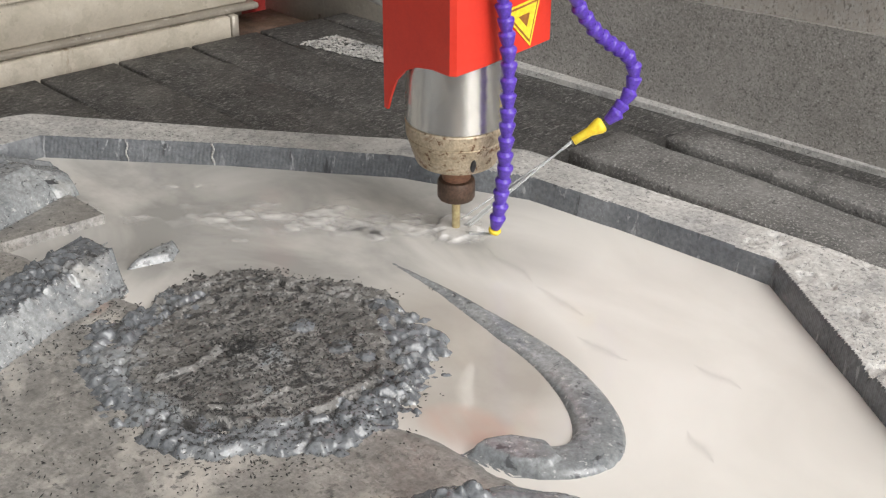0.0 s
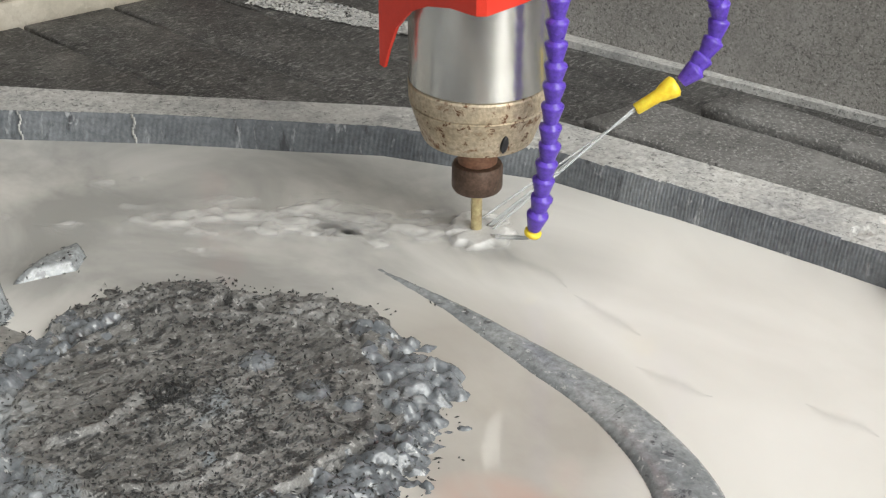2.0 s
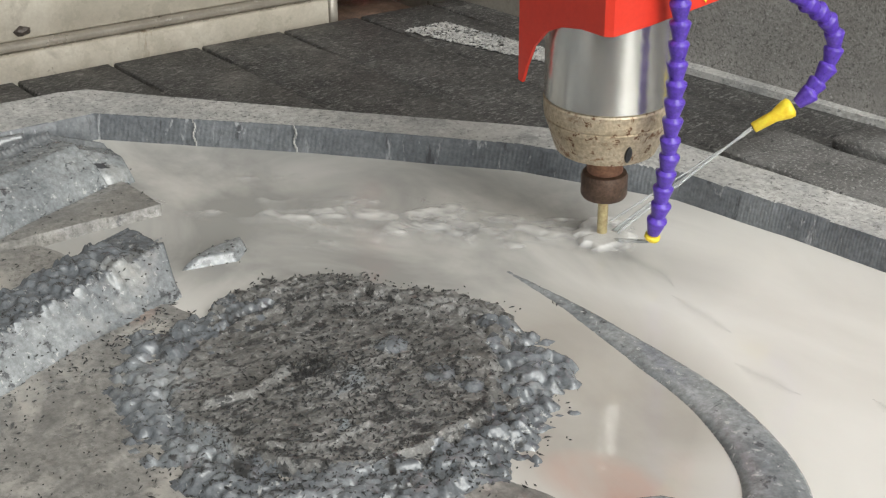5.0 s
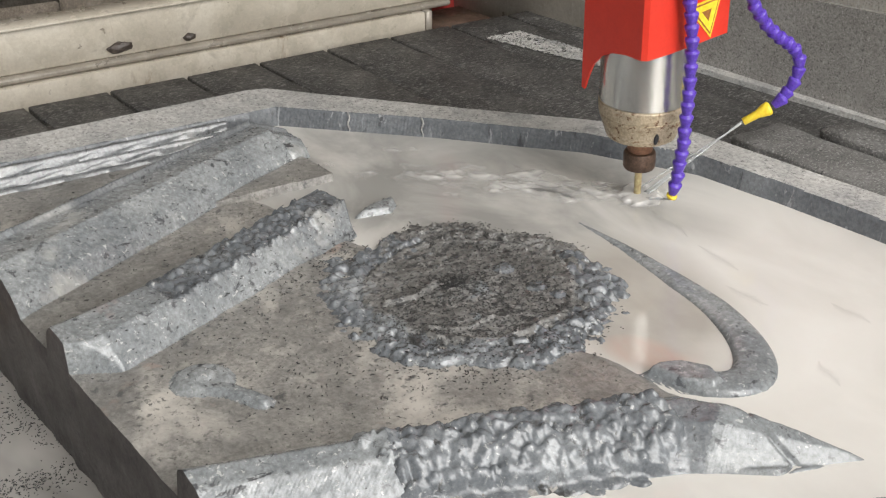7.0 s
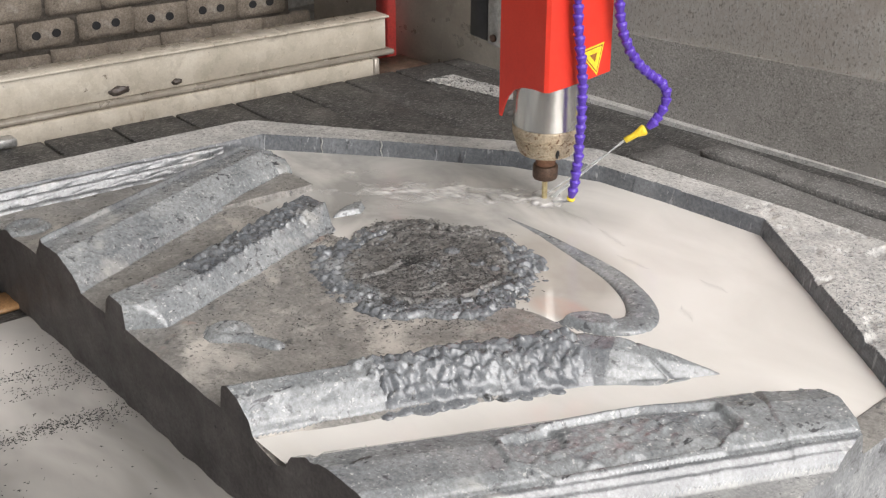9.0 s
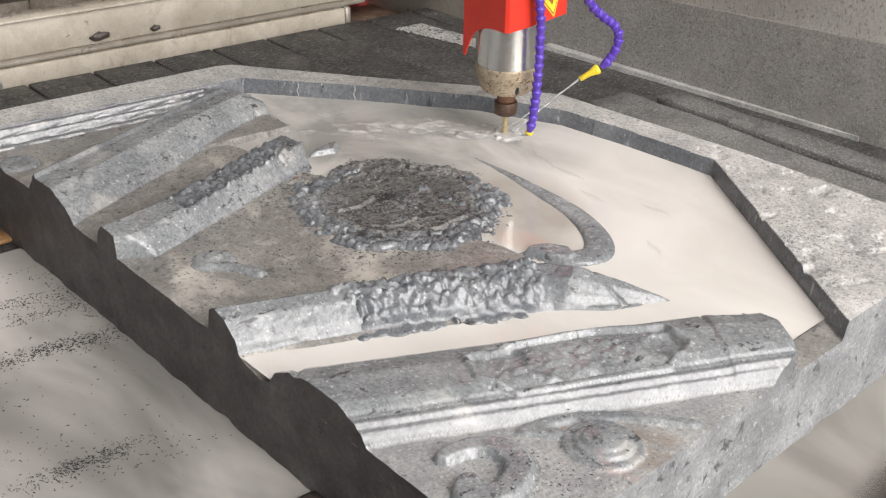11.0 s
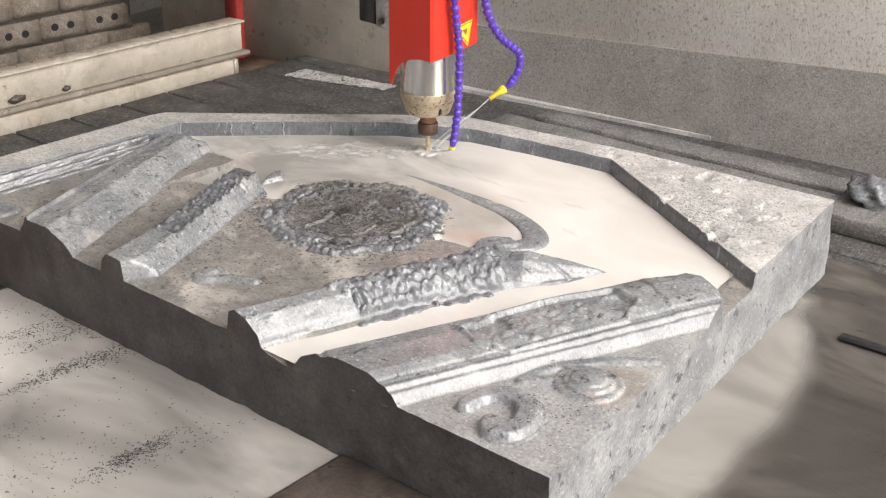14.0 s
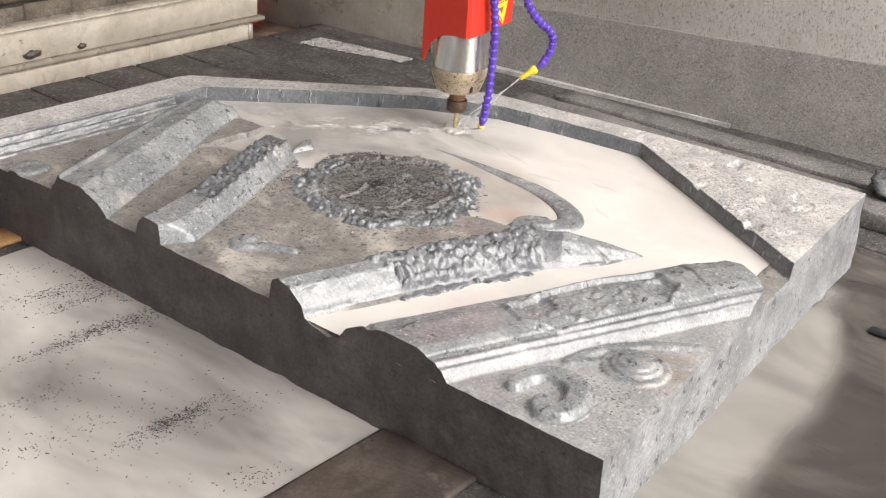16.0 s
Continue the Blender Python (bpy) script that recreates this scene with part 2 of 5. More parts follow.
STEEL_WALL = surface("dull_stainless_sheet", ((0.30, 0.272, 0.232), (0.37, 0.338, 0.29), (0.45, 0.415, 0.362)),
                     ((110, 0.64, 0.70, (0.55, 0.53, 0.50)), (20, 0.62, 0.74, (0.24, 0.212, 0.185)), (16, 0.60, 0.70, (0.50, 0.47, 0.42), (1.0, 1.0, 0.15))), (0.24, 0.42), bumps=((160, 0.15, 0.001),), metal=0.35, fine_mix=0.2)
RAIL = surface("cream_painted_rail", ((0.43, 0.392, 0.325), (0.52, 0.475, 0.40), (0.62, 0.578, 0.50)),
               ((14, 0.62, 0.72, (0.36, 0.322, 0.268)), (60, 0.66, 0.71, (0.22, 0.19, 0.155)), (5, 0.56, 0.70, (0.62, 0.59, 0.53), (1.0, 0.4, 2.0)), (22, 0.62, 0.70, (0.30, 0.24, 0.18), (1.0, 1.0, 0.2))), (0.18, 0.4), bumps=((80, 0.10, 0.001),), fine_mix=0.16)
BRICK = surface("weathered_grey_brick", ((0.13, 0.108, 0.085), (0.20, 0.17, 0.138), (0.28, 0.242, 0.20)),
                ((16, 0.60, 0.72, (0.40, 0.37, 0.33)), (40, 0.62, 0.70, (0.10, 0.085, 0.07))), (0.8, 0.95), bumps=((60, 0.6, 0.005), (200, 0.4, 0.002)))
MORTAR = surface("dark_mortar", ((0.09, 0.078, 0.065), (0.135, 0.118, 0.10), (0.19, 0.168, 0.145)), (), (0.9, 1.0), bumps=((60, 0.6, 0.006),))
RED = surface("glossy_red_paint", ((0.62, 0.035, 0.02), (0.66, 0.04, 0.022), (0.70, 0.05, 0.028)), ((120, 0.74, 0.78, (0.75, 0.45, 0.4)),), (0.28, 0.4), bumps=((40, 0.05, 0.001),), fine_mix=0.15)
CHROME = surface("brushed_steel", ((0.62, 0.61, 0.58), (0.70, 0.69, 0.66), (0.78, 0.77, 0.75)), ((25, 0.70, 0.80, (0.45, 0.39, 0.31)),), (0.20, 0.27), bumps=((200, 0.1, 0.0005),), metal=0.9, fine_mix=0.2)
RUSTY = surface("rust_spotted_steel", ((0.38, 0.30, 0.20), (0.48, 0.40, 0.29), (0.57, 0.49, 0.38)),
                ((60, 0.57, 0.64, (0.20, 0.095, 0.04)), (150, 0.58, 0.64, (0.13, 0.058, 0.025)), (14, 0.58, 0.72, (0.34, 0.24, 0.14))), (0.35, 0.6),
                grain=(30, 300), bumps=((200, 0.4, 0.001),), metal=0.45)
NUT = surface("brown_oxidised_steel", ((0.07, 0.045, 0.035), (0.11, 0.07, 0.05), (0.16, 0.10, 0.075)), ((80, 0.64, 0.72, (0.25, 0.16, 0.10)),), (0.4, 0.65), grain=(60, 400), bumps=((250, 0.3, 0.0006),), metal=0.4)
COLLAR = surface("rusty_collar", ((0.14, 0.065, 0.035), (0.20, 0.095, 0.055), (0.26, 0.14, 0.08)), (), (0.5, 0.7), grain=(60, 400), bumps=((250, 0.3, 0.0006),))
BRASS = surface("gold_coated_bit", ((0.50, 0.40, 0.20), (0.60, 0.50, 0.28), (0.70, 0.60, 0.38)), (), (0.25, 0.4), metal=0.5)
PURPLE = surface("purple_plastic", ((0.085, 0.04, 0.36), (0.105, 0.05, 0.43), (0.13, 0.065, 0.48)), ((220, 0.68, 0.73, (0.50, 0.46, 0.60)),), (0.25, 0.4), grain=(40, 300), bumps=((60, 0.05, 0.0005),))
YELLOW = surface("yellow_plastic", ((0.78, 0.56, 0.03), (0.83, 0.62, 0.04), (0.86, 0.66, 0.06)), (), (0.3, 0.45), bumps=((60, 0.05, 0.0005),))
SIGN_DARK = surface("sign_brown_print", ((0.25, 0.10, 0.02), (0.30, 0.12, 0.03), (0.35, 0.15, 0.03)), (), (0.4, 0.5))
BLACK = surface("black_cover", ((0.012, 0.012, 0.014), (0.018, 0.018, 0.02), (0.025, 0.025, 0.027)), (), (0.4, 0.6), bumps=((80, 0.1, 0.001),))
ALU = surface("aluminium_plate", ((0.42, 0.42, 0.42), (0.50, 0.50, 0.49), (0.58, 0.58, 0.57)), (), (0.3, 0.5), metal=0.7, bumps=((200, 0.1, 0.0005),))
WOOD = surface("wet_brown_board", ((0.045, 0.036, 0.031), (0.075, 0.06, 0.052), (0.12, 0.10, 0.088)), ((30, 0.58, 0.68, (0.05, 0.04, 0.035)), (12, 0.62, 0.74, (0.30, 0.26, 0.22))), (0.25, 0.5), bumps=((60, 0.5, 0.003),))
PINE = surface("orange_brown_lath", ((0.26, 0.14, 0.06), (0.36, 0.20, 0.09), (0.45, 0.28, 0.14)), ((30, 0.62, 0.72, (0.16, 0.10, 0.05)),), (0.3, 0.55), bumps=((60, 0.4, 0.002),))
# Pale base chosen so the unseen walls bounce fill light.
CONCRETE = surface("workshop_plaster", ((0.50, 0.48, 0.455), (0.60, 0.58, 0.55), (0.68, 0.66, 0.63)), ((9, 0.6, 0.7, (0.42, 0.40, 0.38)),), (0.8, 0.95), grain=(3, 60), bumps=((40, 0.3, 0.004),))
CHIP = surface("dark_stone_chips", ((0.02, 0.02, 0.02), (0.035, 0.035, 0.035), (0.06, 0.06, 0.06)), (), (0.4, 0.7))
POST_RED = surface("dark_red_paint", ((0.25, 0.02, 0.02), (0.30, 0.03, 0.025), (0.36, 0.04, 0.03)), (), (0.4, 0.6))


def jet_material():
    m, nt, b = nodes_of("clear_water_jet")
    b.inputs["Base Color"].default_value = (0.92, 0.94, 0.95, 1)
    b.inputs["Roughness"].default_value, b.inputs["IOR"].default_value = 0.08, 1.33
    b.inputs["Transmission Weight"].default_value = 0.72
    bump(nt, b, [(noise_node(nt, 160, 3, 0.5), 0.4, 0.002)])
    return m


JET = jet_material()

# ---------------------------------------------------------------- mesh helpers


def part(name, bm, material, parent=None, label="", smooth=True):
    me = bpy.data.meshes.new(name)
    if bm is not None:
        bm.normal_update()
        bm.to_mesh(me)
        bm.free()
    me.materials.append(material)
    if smooth:
        me.shade_smooth()
    ob = new(name, me)
    ob.parent = parent
    if label:
        ob["label"] = label
    return ob


def thing(name, label, category, group="", kind=""):
    return tagged(new(name), label, category, group, kind)


def box_bm(x0, y0, z0, x1, y1, z1, bevel=0.0, seg=1):
    bm = bmesh.new()
    bmesh.ops.create_cube(bm, size=1.0, matrix=Matrix.Translation(((x0 + x1) / 2, (y0 + y1) / 2, (z0 + z1) / 2)) @ Matrix.Diagonal((x1 - x0, y1 - y0, z1 - z0, 1)))
    if bevel:
        bmesh.ops.bevel(bm, geom=bm.edges[:], offset=bevel, segments=seg, affect="EDGES")
    return bm


def rough_box(x0, y0, z0, x1, y1, z1, cell=0.03, amp=0.002, seed=0.0, bevel=0.003):
    bm = box_bm(x0, y0, z0, x1, y1, z1, bevel)
    cuts = max(1, int(max(x1 - x0, y1 - y0) / cell))
    long_edges = [e for e in bm.edges if e.calc_length() > cell * 2.5]
    bmesh.ops.subdivide_edges(bm, edges=long_edges, cuts=min(cuts, 40), use_grid_fill=True)
    for v in bm.verts:
        v.co += amp * noise.noise_vector(v.co * 18 + Vector((seed, seed, 0)))
    return bm


def lathe(profile, seg=40, bm=None, m=None):
    """profile: (radius, z) from bottom to top, turned about z."""
    bm = bm or bmesh.new()
    rings = []
    for r, z in profile:
        ring = []
        for k in range(seg):
            a = 2 * math.pi * k / seg
            co = Vector((r * math.cos(a), r * math.sin(a), z))
            ring.append(bm.verts.new(m @ co if m else co))
        rings.append(ring)
    for a, b in zip(rings, rings[1:]):
        for k in range(seg):
            bm.faces.new((a[k], a[(k + 1) % seg], b[(k + 1) % seg], b[k]))
    bm.faces.new(rings[0][::-1])
    bm.faces.new(rings[-1])
    return bm


def sharp(ob, angle=35):
    ob.data.set_sharp_from_angle(angle=radians(angle))
    return ob


def frame_to(p, d):
    return Matrix.Translation(p) @ Vector(d).normalized().to_track_quat("Z", "Y").to_matrix().to_4x4()


# smooth random fields on arrays
RNG = np.random.RandomState(7)
LAT = RNG.rand(256, 256)


def vnoise(x, y):
    xi, yi = np.floor(x).astype(int), np.floor(y).astype(int)
    fx, fy = x - xi, y - yi
    fx, fy = fx * fx * (3 - 2 * fx), fy * fy * (3 - 2 * fy)
    a, b = LAT[xi % 256, yi % 256], LAT[(xi + 1) % 256, yi % 256]
    c, d = LAT[xi % 256, (yi + 1) % 256], LAT[(xi + 1) % 256, (yi + 1) % 256]
    return (a * (1 - fx) + b * fx) * (1 - fy) + (c * (1 - fx) + d * fx) * fy


def fbm(x, y, f, n=4):
    out, amp, tot = 0, 1.0, 0
    for k in range(n):
        out = out + amp * vnoise(x * f + 17.3 * k, y * f + 9.1 * k)
        tot, amp, f = tot + amp, amp * 0.5, f * 2
    return out / tot


def sstep(a, b, x):
    t = np.clip((x - a) / (b - a), 0, 1)
    return t * t * (3 - 2 * t)


def seg_dist(X, Y, pts):
    """Distance to a polyline, and the share of its length at the nearest point."""
    best = np.full(X.shape, 9.0)
    share = np.zeros(X.shape)
    lens = [math.dist(a, b) for a, b in zip(pts, pts[1:])]
    total, run = sum(lens), 0.0
    for (a, b), ln in zip(zip(pts, pts[1:]), lens):
        dx, dy = b[0] - a[0], b[1] - a[1]
        t = np.clip(((X - a[0]) * dx + (Y - a[1]) * dy) / (ln * ln), 0, 1)
        d = np.hypot(X - a[0] - t * dx, Y - a[1] - t * dy)
        near = d < best
        best = np.where(near, d, best)
        share = np.where(near, (run + t * ln) / total, share)
        run += ln
    return best, share


def poly_sd(X, Y, pts):
    """Signed distance to a polygon, positive inside."""
    d, _ = seg_dist(X, Y, list(pts) + [pts[0]])
    inside = np.zeros(X.shape, bool)
    for (ax, ay), (bx, by) in zip(pts, list(pts[1:]) + [pts[0]]):
        cross = ((ay > Y) != (by > Y)) & (X < (bx - ax) * (Y - ay) / (by - ay + 1e-12) + ax)
        inside ^= cross
    return np.where(inside, d, -d)


# ---------------------------------------------------------------- from the setting-out drawing to the place
SLAB_PLAN = ((0.9934, -0.0153, -0.0115), (0.0174, 0.9749, 0.0048), (-0.0971, 0.0923, 1.0))
BED_PLAN = ((0.9961, -0.0237, -0.0138), (0.0078, 0.9822, 0.0055), (-0.083, 0.0821, 1.0))


def set_out(x, y, m):
    """Point of the drawing to metres on the bed, and the drawing's scale there."""
    w = m[2][0] * x + m[2][1] * y + 1.0
    return (m[0][0] * x + m[0][1] * y + m[0][2]) / w, (m[1][0] * x + m[1][1] * y + m[1][2]) / w, 1.0 / w


def settle(thing_, m=BED_PLAN, heights=True):
    """Brings a drawn thing and its parts to their true places."""
    for ob in [thing_, *thing_.children_recursive]:
        if ob.type != "MESH":
            continue
        for v in ob.data.vertices:
            x, y, k = set_out(v.co.x, v.co.y, m)
            v.co = (x, y, v.co.z * k if heights else v.co.z)
    return thing_


# ---------------------------------------------------------------- the slab and its carving
H = 0.130          # uncut top
WATER = 0.107      # level of the pool
NU, NV = 640, 440
XL = -1.375


def back_y(x):
    return np.interp(x, [-1.375, -1.366, -1.16, -1.0, -0.87, -0.475, -0.10, 0.0], [0.50, 0.530, 0.695, 0.826, 0.918, 0.957, 0.964, 0.965])


def rounded(pts, passes=2):
    """Corner-cutting of an open line."""
    for _ in range(passes):
        out = [pts[0]]
        for a, b in zip(pts, pts[1:]):
            out += [(0.75 * a[0] + 0.25 * b[0], 0.75 * a[1] + 0.25 * b[1]), (0.25 * a[0] + 0.75 * b[0], 0.25 * a[1] + 0.75 * b[1])]
        pts = out + [pts[-1]]
    return pts


def slab_grid():
    u, v = np.meshgrid(np.linspace(0, 1, NU), np.linspace(0, 1, NV), indexing="ij")
    x0 = XL * (1 - u)
    Y = v * back_y(x0 - 0.085 * u * 1.0 * v)
    X = XL * (1 - u) - u * 0.103 * Y
    return X, Y


INNER = [(0.16, 0.455), (-0.057, 0.602), (-0.500, 0.892), (-0.69, 0.878), (-0.81, 0.862), (-0.955, 0.793), (-1.122, 0.656), (-1.287, 0.502), (-1.305, -0.2), (0.3, -0.2)]
ROLL = [(-0.413, -0.01), (-0.375, 0.075), (-0.205, 0.490), (-0.168, 0.543), (-0.098, 0.520), (-0.026, 0.475), (-0.226, -0.01)]
BANNER = [(-0.549, -0.01), (-0.538, 0.06), (-0.497, 0.166), (-0.441, 0.346), (-0.405, 0.425), (-0.33, 0.470), (-0.250, 0.520), (-0.283, 0.428), (-0.329, 0.368), (-0.412, 0.181), (-0.474, -0.01)]
STICK = [(-0.838, -0.01), (-0.875, 0.131), (-0.965, 0.345), (-1.020, 0.445), (-0.985, 0.395), (-0.935, 0.404), (-0.898, 0.394), (-0.752, 0.045), (-0.786, -0.01)]
PANEL = [(-1.062, -0.01), (-1.235, 0.405), (-1.257, 0.450), (-1.215, 0.488), (-1.150, 0.478), (-1.105, 0.395), (-0.905, -0.01)]
LEAF = [(-0.942, 0.410), (-0.962, 0.448), (-0.970, 0.492), (-0.948, 0.484), (-0.930, 0.464)]
CART = [(-0.268, 0.165), (-0.262, 0.235), (-0.232, 0.333), (-0.180, 0.405), (-0.135, 0.392), (-0.118, 0.34), (-0.185, 0.17), (-0.225, 0.15)]
HORN = [(-0.780, 0.632), (-0.69, 0.630), (-0.61, 0.620), (-0.54, 0.611), (-0.483, 0.591), (-0.437, 0.565), (-0.410, 0.535), (-0.410, 0.507), (-0.428, 0.485)]
HORN_FOOT = [(-0.481, 0.440), (-0.484, 0.470), (-0.472, 0.496), (-0.440, 0.516), (-0.405, 0.505), (-0.400, 0.480), (-0.425, 0.452)]
SCURL = [(-0.163, 0.050), (-0.162, 0.085), (-0.138, 0.110), (-0.105, 0.104), (-0.084, 0.070), (-0.086, 0.038), (-0.106, 0.026), (-0.116, 0.042)]
WREATH_C, WREATH_R = (-0.705, 0.412), 0.178


def across(X, Y, left, right):
    dl, sl = seg_dist(X, Y, left)
    dr, _ = seg_dist(X, Y, right)
    return dl / (dl + dr + 1e-6), sl


def bumps_field(X, Y, centres, sharp_edge=0.5):
    """Slanting oval flakes: (x, y, radius, height), each turned its own way."""
    out = np.zeros(X.shape)
    rt = random.Random(77)
    front = X[:, 0]
    for cx, cy, r, hh, *turn in centres:
        i0, i1 = max(np.searchsorted(front, cx - r) - 2, 0), np.searchsorted(front, cx + r + 0.09) + 2
        a = turn[0] if turn else rt.uniform(0, 2 * math.pi)
        dx, dy = X[i0:i1] - cx, Y[i0:i1] - cy
        p, q = dx * math.cos(a) + dy * math.sin(a), (dy * math.cos(a) - dx * math.sin(a)) * rt.uniform(1.0, 1.9)
        d2 = (p * p + q * q) / (r * r)
        out[i0:i1] = np.maximum(out[i0:i1], hh * np.clip(1 - d2, 0, 1) ** sharp_edge * (0.72 + 0.28 * np.clip(p / r, -1, 1)))
    return out


def blossom(rr, x, y, r, h):
    """Petals round a small button, as slanting ovals."""
    n, a0 = rr.choice((5, 6, 7)), rr.uniform(0, 6)
    out = []
    for k in range(n):
        a = a0 + 2 * math.pi * k / n + rr.uniform(-0.2, 0.2)
        q = rr.uniform(0.5, 0.7) * r
        out.append((x + q * math.cos(a), y + q * math.sin(a), r * rr.uniform(0.42, 0.62), h * rr.uniform(0.6, 1.0), a))
    out.append((x, y, r * 0.25, h * 0.9))
    return out


def carve(X, Y):
    rim = poly_sd(X, Y, INNER)
    n1, n2, n3 = fbm(X, Y, 14), fbm(X + 3, Y + 5, 45), fbm(X + 1, Y + 8, 120, 3)
    # ground: dry towards the front, lower round the back and right
    pool = sstep(0.36, 0.41, Y - 0.16 * (X + 0.9) + 0.03 * (n1 - 0.5))
    pool = np.maximum(pool, sstep(0.02, 0.06, X + 0.475 - 0.37 * Y) * sstep(-0.05, 0.09, Y) * (poly_sd(X, Y, ROLL) < 0) * sstep(0.01, 0.0, X + 0.22 - 0.40 * Y))
    Z = 0.1118 - 0.020 * pool + 0.004 * (n1 - 0.5) + 0.002 * (n2 - 0.5)
    gutter = sstep(0.03, 0.0, np.abs(X + 0.445 - 0.37 * Y) - 0.012) * sstep(0.6, 0.45, Y)
    Z = Z - 0.010 * gutter
    near_corner = sstep(-0.232, -0.222, X - 0.42 * Y) * (X > -0.25)
    Z = np.where(near_corner > 0, 0.1135 + 0.003 * (n1 - 0.5) + 0.0015 * (n2 - 0.5), Z)
    Z = np.where((X < -1.06) & (Y < 0.46), 0.108 + 0.008 * sstep(-1.24, -1.08, X) + 0.003 * (n1 - 0.5), Z)
    Z = np.where((X + 0.103 * Y > -0.045) & (Y < 0.64), np.maximum(Z, 0.1082), Z)
    kind = np.where((near_corner > 0) & (Y < 0.46), 13, 0)

    def lay(mask, zz, k):
        nonlocal Z, kind
        up = mask & (zz > Z)
        Z = np.where(up, zz, Z)
        kind = np.where(up, k, kind)

    # round medallion with its wreath
    r = np.hypot(X - WREATH_C[0], Y - WREATH_C[1])
    ang = np.arctan2(Y - WREATH_C[1], X - WREATH_C[0])
    wob = 0.050 * (fbm(X + 6, Y + 2, 16, 3) - 0.5) + 0.030 * (fbm(X + 2, Y + 7, 40, 3) - 0.5)
    disc = 0.1175 + 0.0025 * (n2 - 0.5) + 0.0015 * (n3 - 0.5) + 0.003 * sstep(0.06, 0.0, r) - 0.009 * sstep(0.112, 0.124, r + 0.02 * (n1 - 0.5)) + 0.0016 * sstep(0.006, 0.002, np.abs(r - 0.112 + 0.02 * (n1 - 0.5)))
    sd = WREATH_R + wob - r
    low_left = sstep(0.35, 1.0, np.cos(ang - radians(205))) * 0.004
    lay(sd > 0, 0.098 + (disc - 0.098 - low_left) * sstep(0.0, 0.022, sd), 1)
    rr = random.Random(5)
    crease = np.clip(np.abs(fbm(X + 8, Y + 3, 62, 3) - 0.5) * 5, 0, 1) ** 0.6
    lumps = []
    for ring, n, rad, hh in ((0.168, 26, 0.022, 0.0050), (0.140, 22, 0.019, 0.0040)):
        for k in range(n):
            a = 2 * math.pi * (k + rr.uniform(-0.25, 0.25)) / n
            q = ring + rr.uniform(-0.010, 0.008)
            low = 0.15 if 1.3 < a < 3.3 else 1.0
            lumps += blossom(rr, WREATH_C[0] + q * math.cos(a), WREATH_C[1] + q * math.sin(a), rad * rr.uniform(0.75, 1.2), hh * low * rr.uniform(0.7, 1.1))
    lf = bumps_field(X, Y, lumps, 0.4)
    lay((sd > -0.004) & (r > 0.100), 0.098 + 0.0165 * sstep(-0.004, 0.034, sd) + np.where(lf > 0, lf, -0.0025) * (0.75 + 0.5 * n3) + 0.0050 * (crease - 0.6) + 0.004 * (n2 - 0.45), 2)
    kind = np.where((kind == 2) & (np.cos(ang - 2.3) + 1.2 * (n1 - 0.5) > 0.50), 1, kind)
    kind = np.where((kind == 2) & (n2 + 0.5 * n3 < 0.62) & (lf < 0.001), 1, kind)
    for a, b, hh in (((-0.722, 0.320), (-0.730, 0.388), 0.006), ((-0.652, 0.325), (-0.634, 0.392), 0.004)):
        d, s = seg_dist(X, Y, [a, ((a[0] + b[0]) / 2 + 0.012, (a[1] + b[1]) / 2 - 0.006), b])
        lay(d < 0.004, disc + 0.6 * hh * sstep(0.004, 0.001, d), 1)
    for a, b, q in ((-0.716, 0.468, 0.013), (-0.662, 0.471, 0.013), (-0.634, 0.478, 0.009)):
        d = np.hypot((X - a) * 1.0 + (Y - b) * 0.5, (Y - b) * 1.0 - (X - a) * 0.3)
        lay(d < q, disc + 0.003 * sstep(q, q * 0.6, d), 3)
    bank = np.hypot((X + 0.79) * 0.75 + (Y - 0.50) * 0.66, ((Y - 0.50) * 0.75 - (X + 0.79) * 0.66) * 1.5)
    lay(bank < 0.16, 0.098 + 0.0135 * sstep(0.16, 0.03, bank + 0.10 * (n1 - 0.5) + 0.05 * (n2 - 0.5)), 1)
    # curved horn half under water
    d, s = seg_dist(X, Y, rounded(HORN))
    wd = np.interp(s, [0, 0.15, 0.4, 0.7, 0.9, 1], [0.005, 0.011, 0.0175, 0.021, 0.024, 0.022])
    lay(d < wd, 0.100 + np.interp(s, [0, 0.3, 0.5, 1], [0.0074, 0.0086, 0.0108, 0.0145]) * np.interp(s, [0, 0.5], [1, 1]) * np.clip(1 - (d / wd) ** 3, 0, 1) ** np.interp(s, [0, 0.35, 0.7], [0.7, 0.4, 0.3]), 4)
    sd = poly_sd(X, Y, HORN_FOOT)
    lay(sd > 0, 0.104 + 0.014 * sstep(0, 0.016, sd) - 0.004 * sstep(0.004, 0.001, np.abs(sd - 0.009)), 4)
    # banner: high back edge, sloping to the near edge
    sd = poly_sd(X, Y, BANNER)
    v, s = across(X, Y, [(-0.549, -0.01), (-0.497, 0.166), (-0.405, 0.425), (-0.25, 0.52)], [(-0.474, -0.01), (-0.412, 0.181), (-0.329, 0.368), (-0.25, 0.52)])
    prof = np.interp(v, [0, 0.08, 0.25, 0.55, 0.85, 1], [0.124, 0.139, 0.146, 0.141, 0.124, 0.112])
    prof = 0.104 + (prof - 0.104) * np.interp(s, [0, 0.78, 1], [1, 0.85, 0.12])
    prof = prof + 0.0012 * (n2 - 0.5) - 0.004 * sstep(0.006, 0.001, np.abs(s - 0.80 - 0.10 * v))
    fl = []
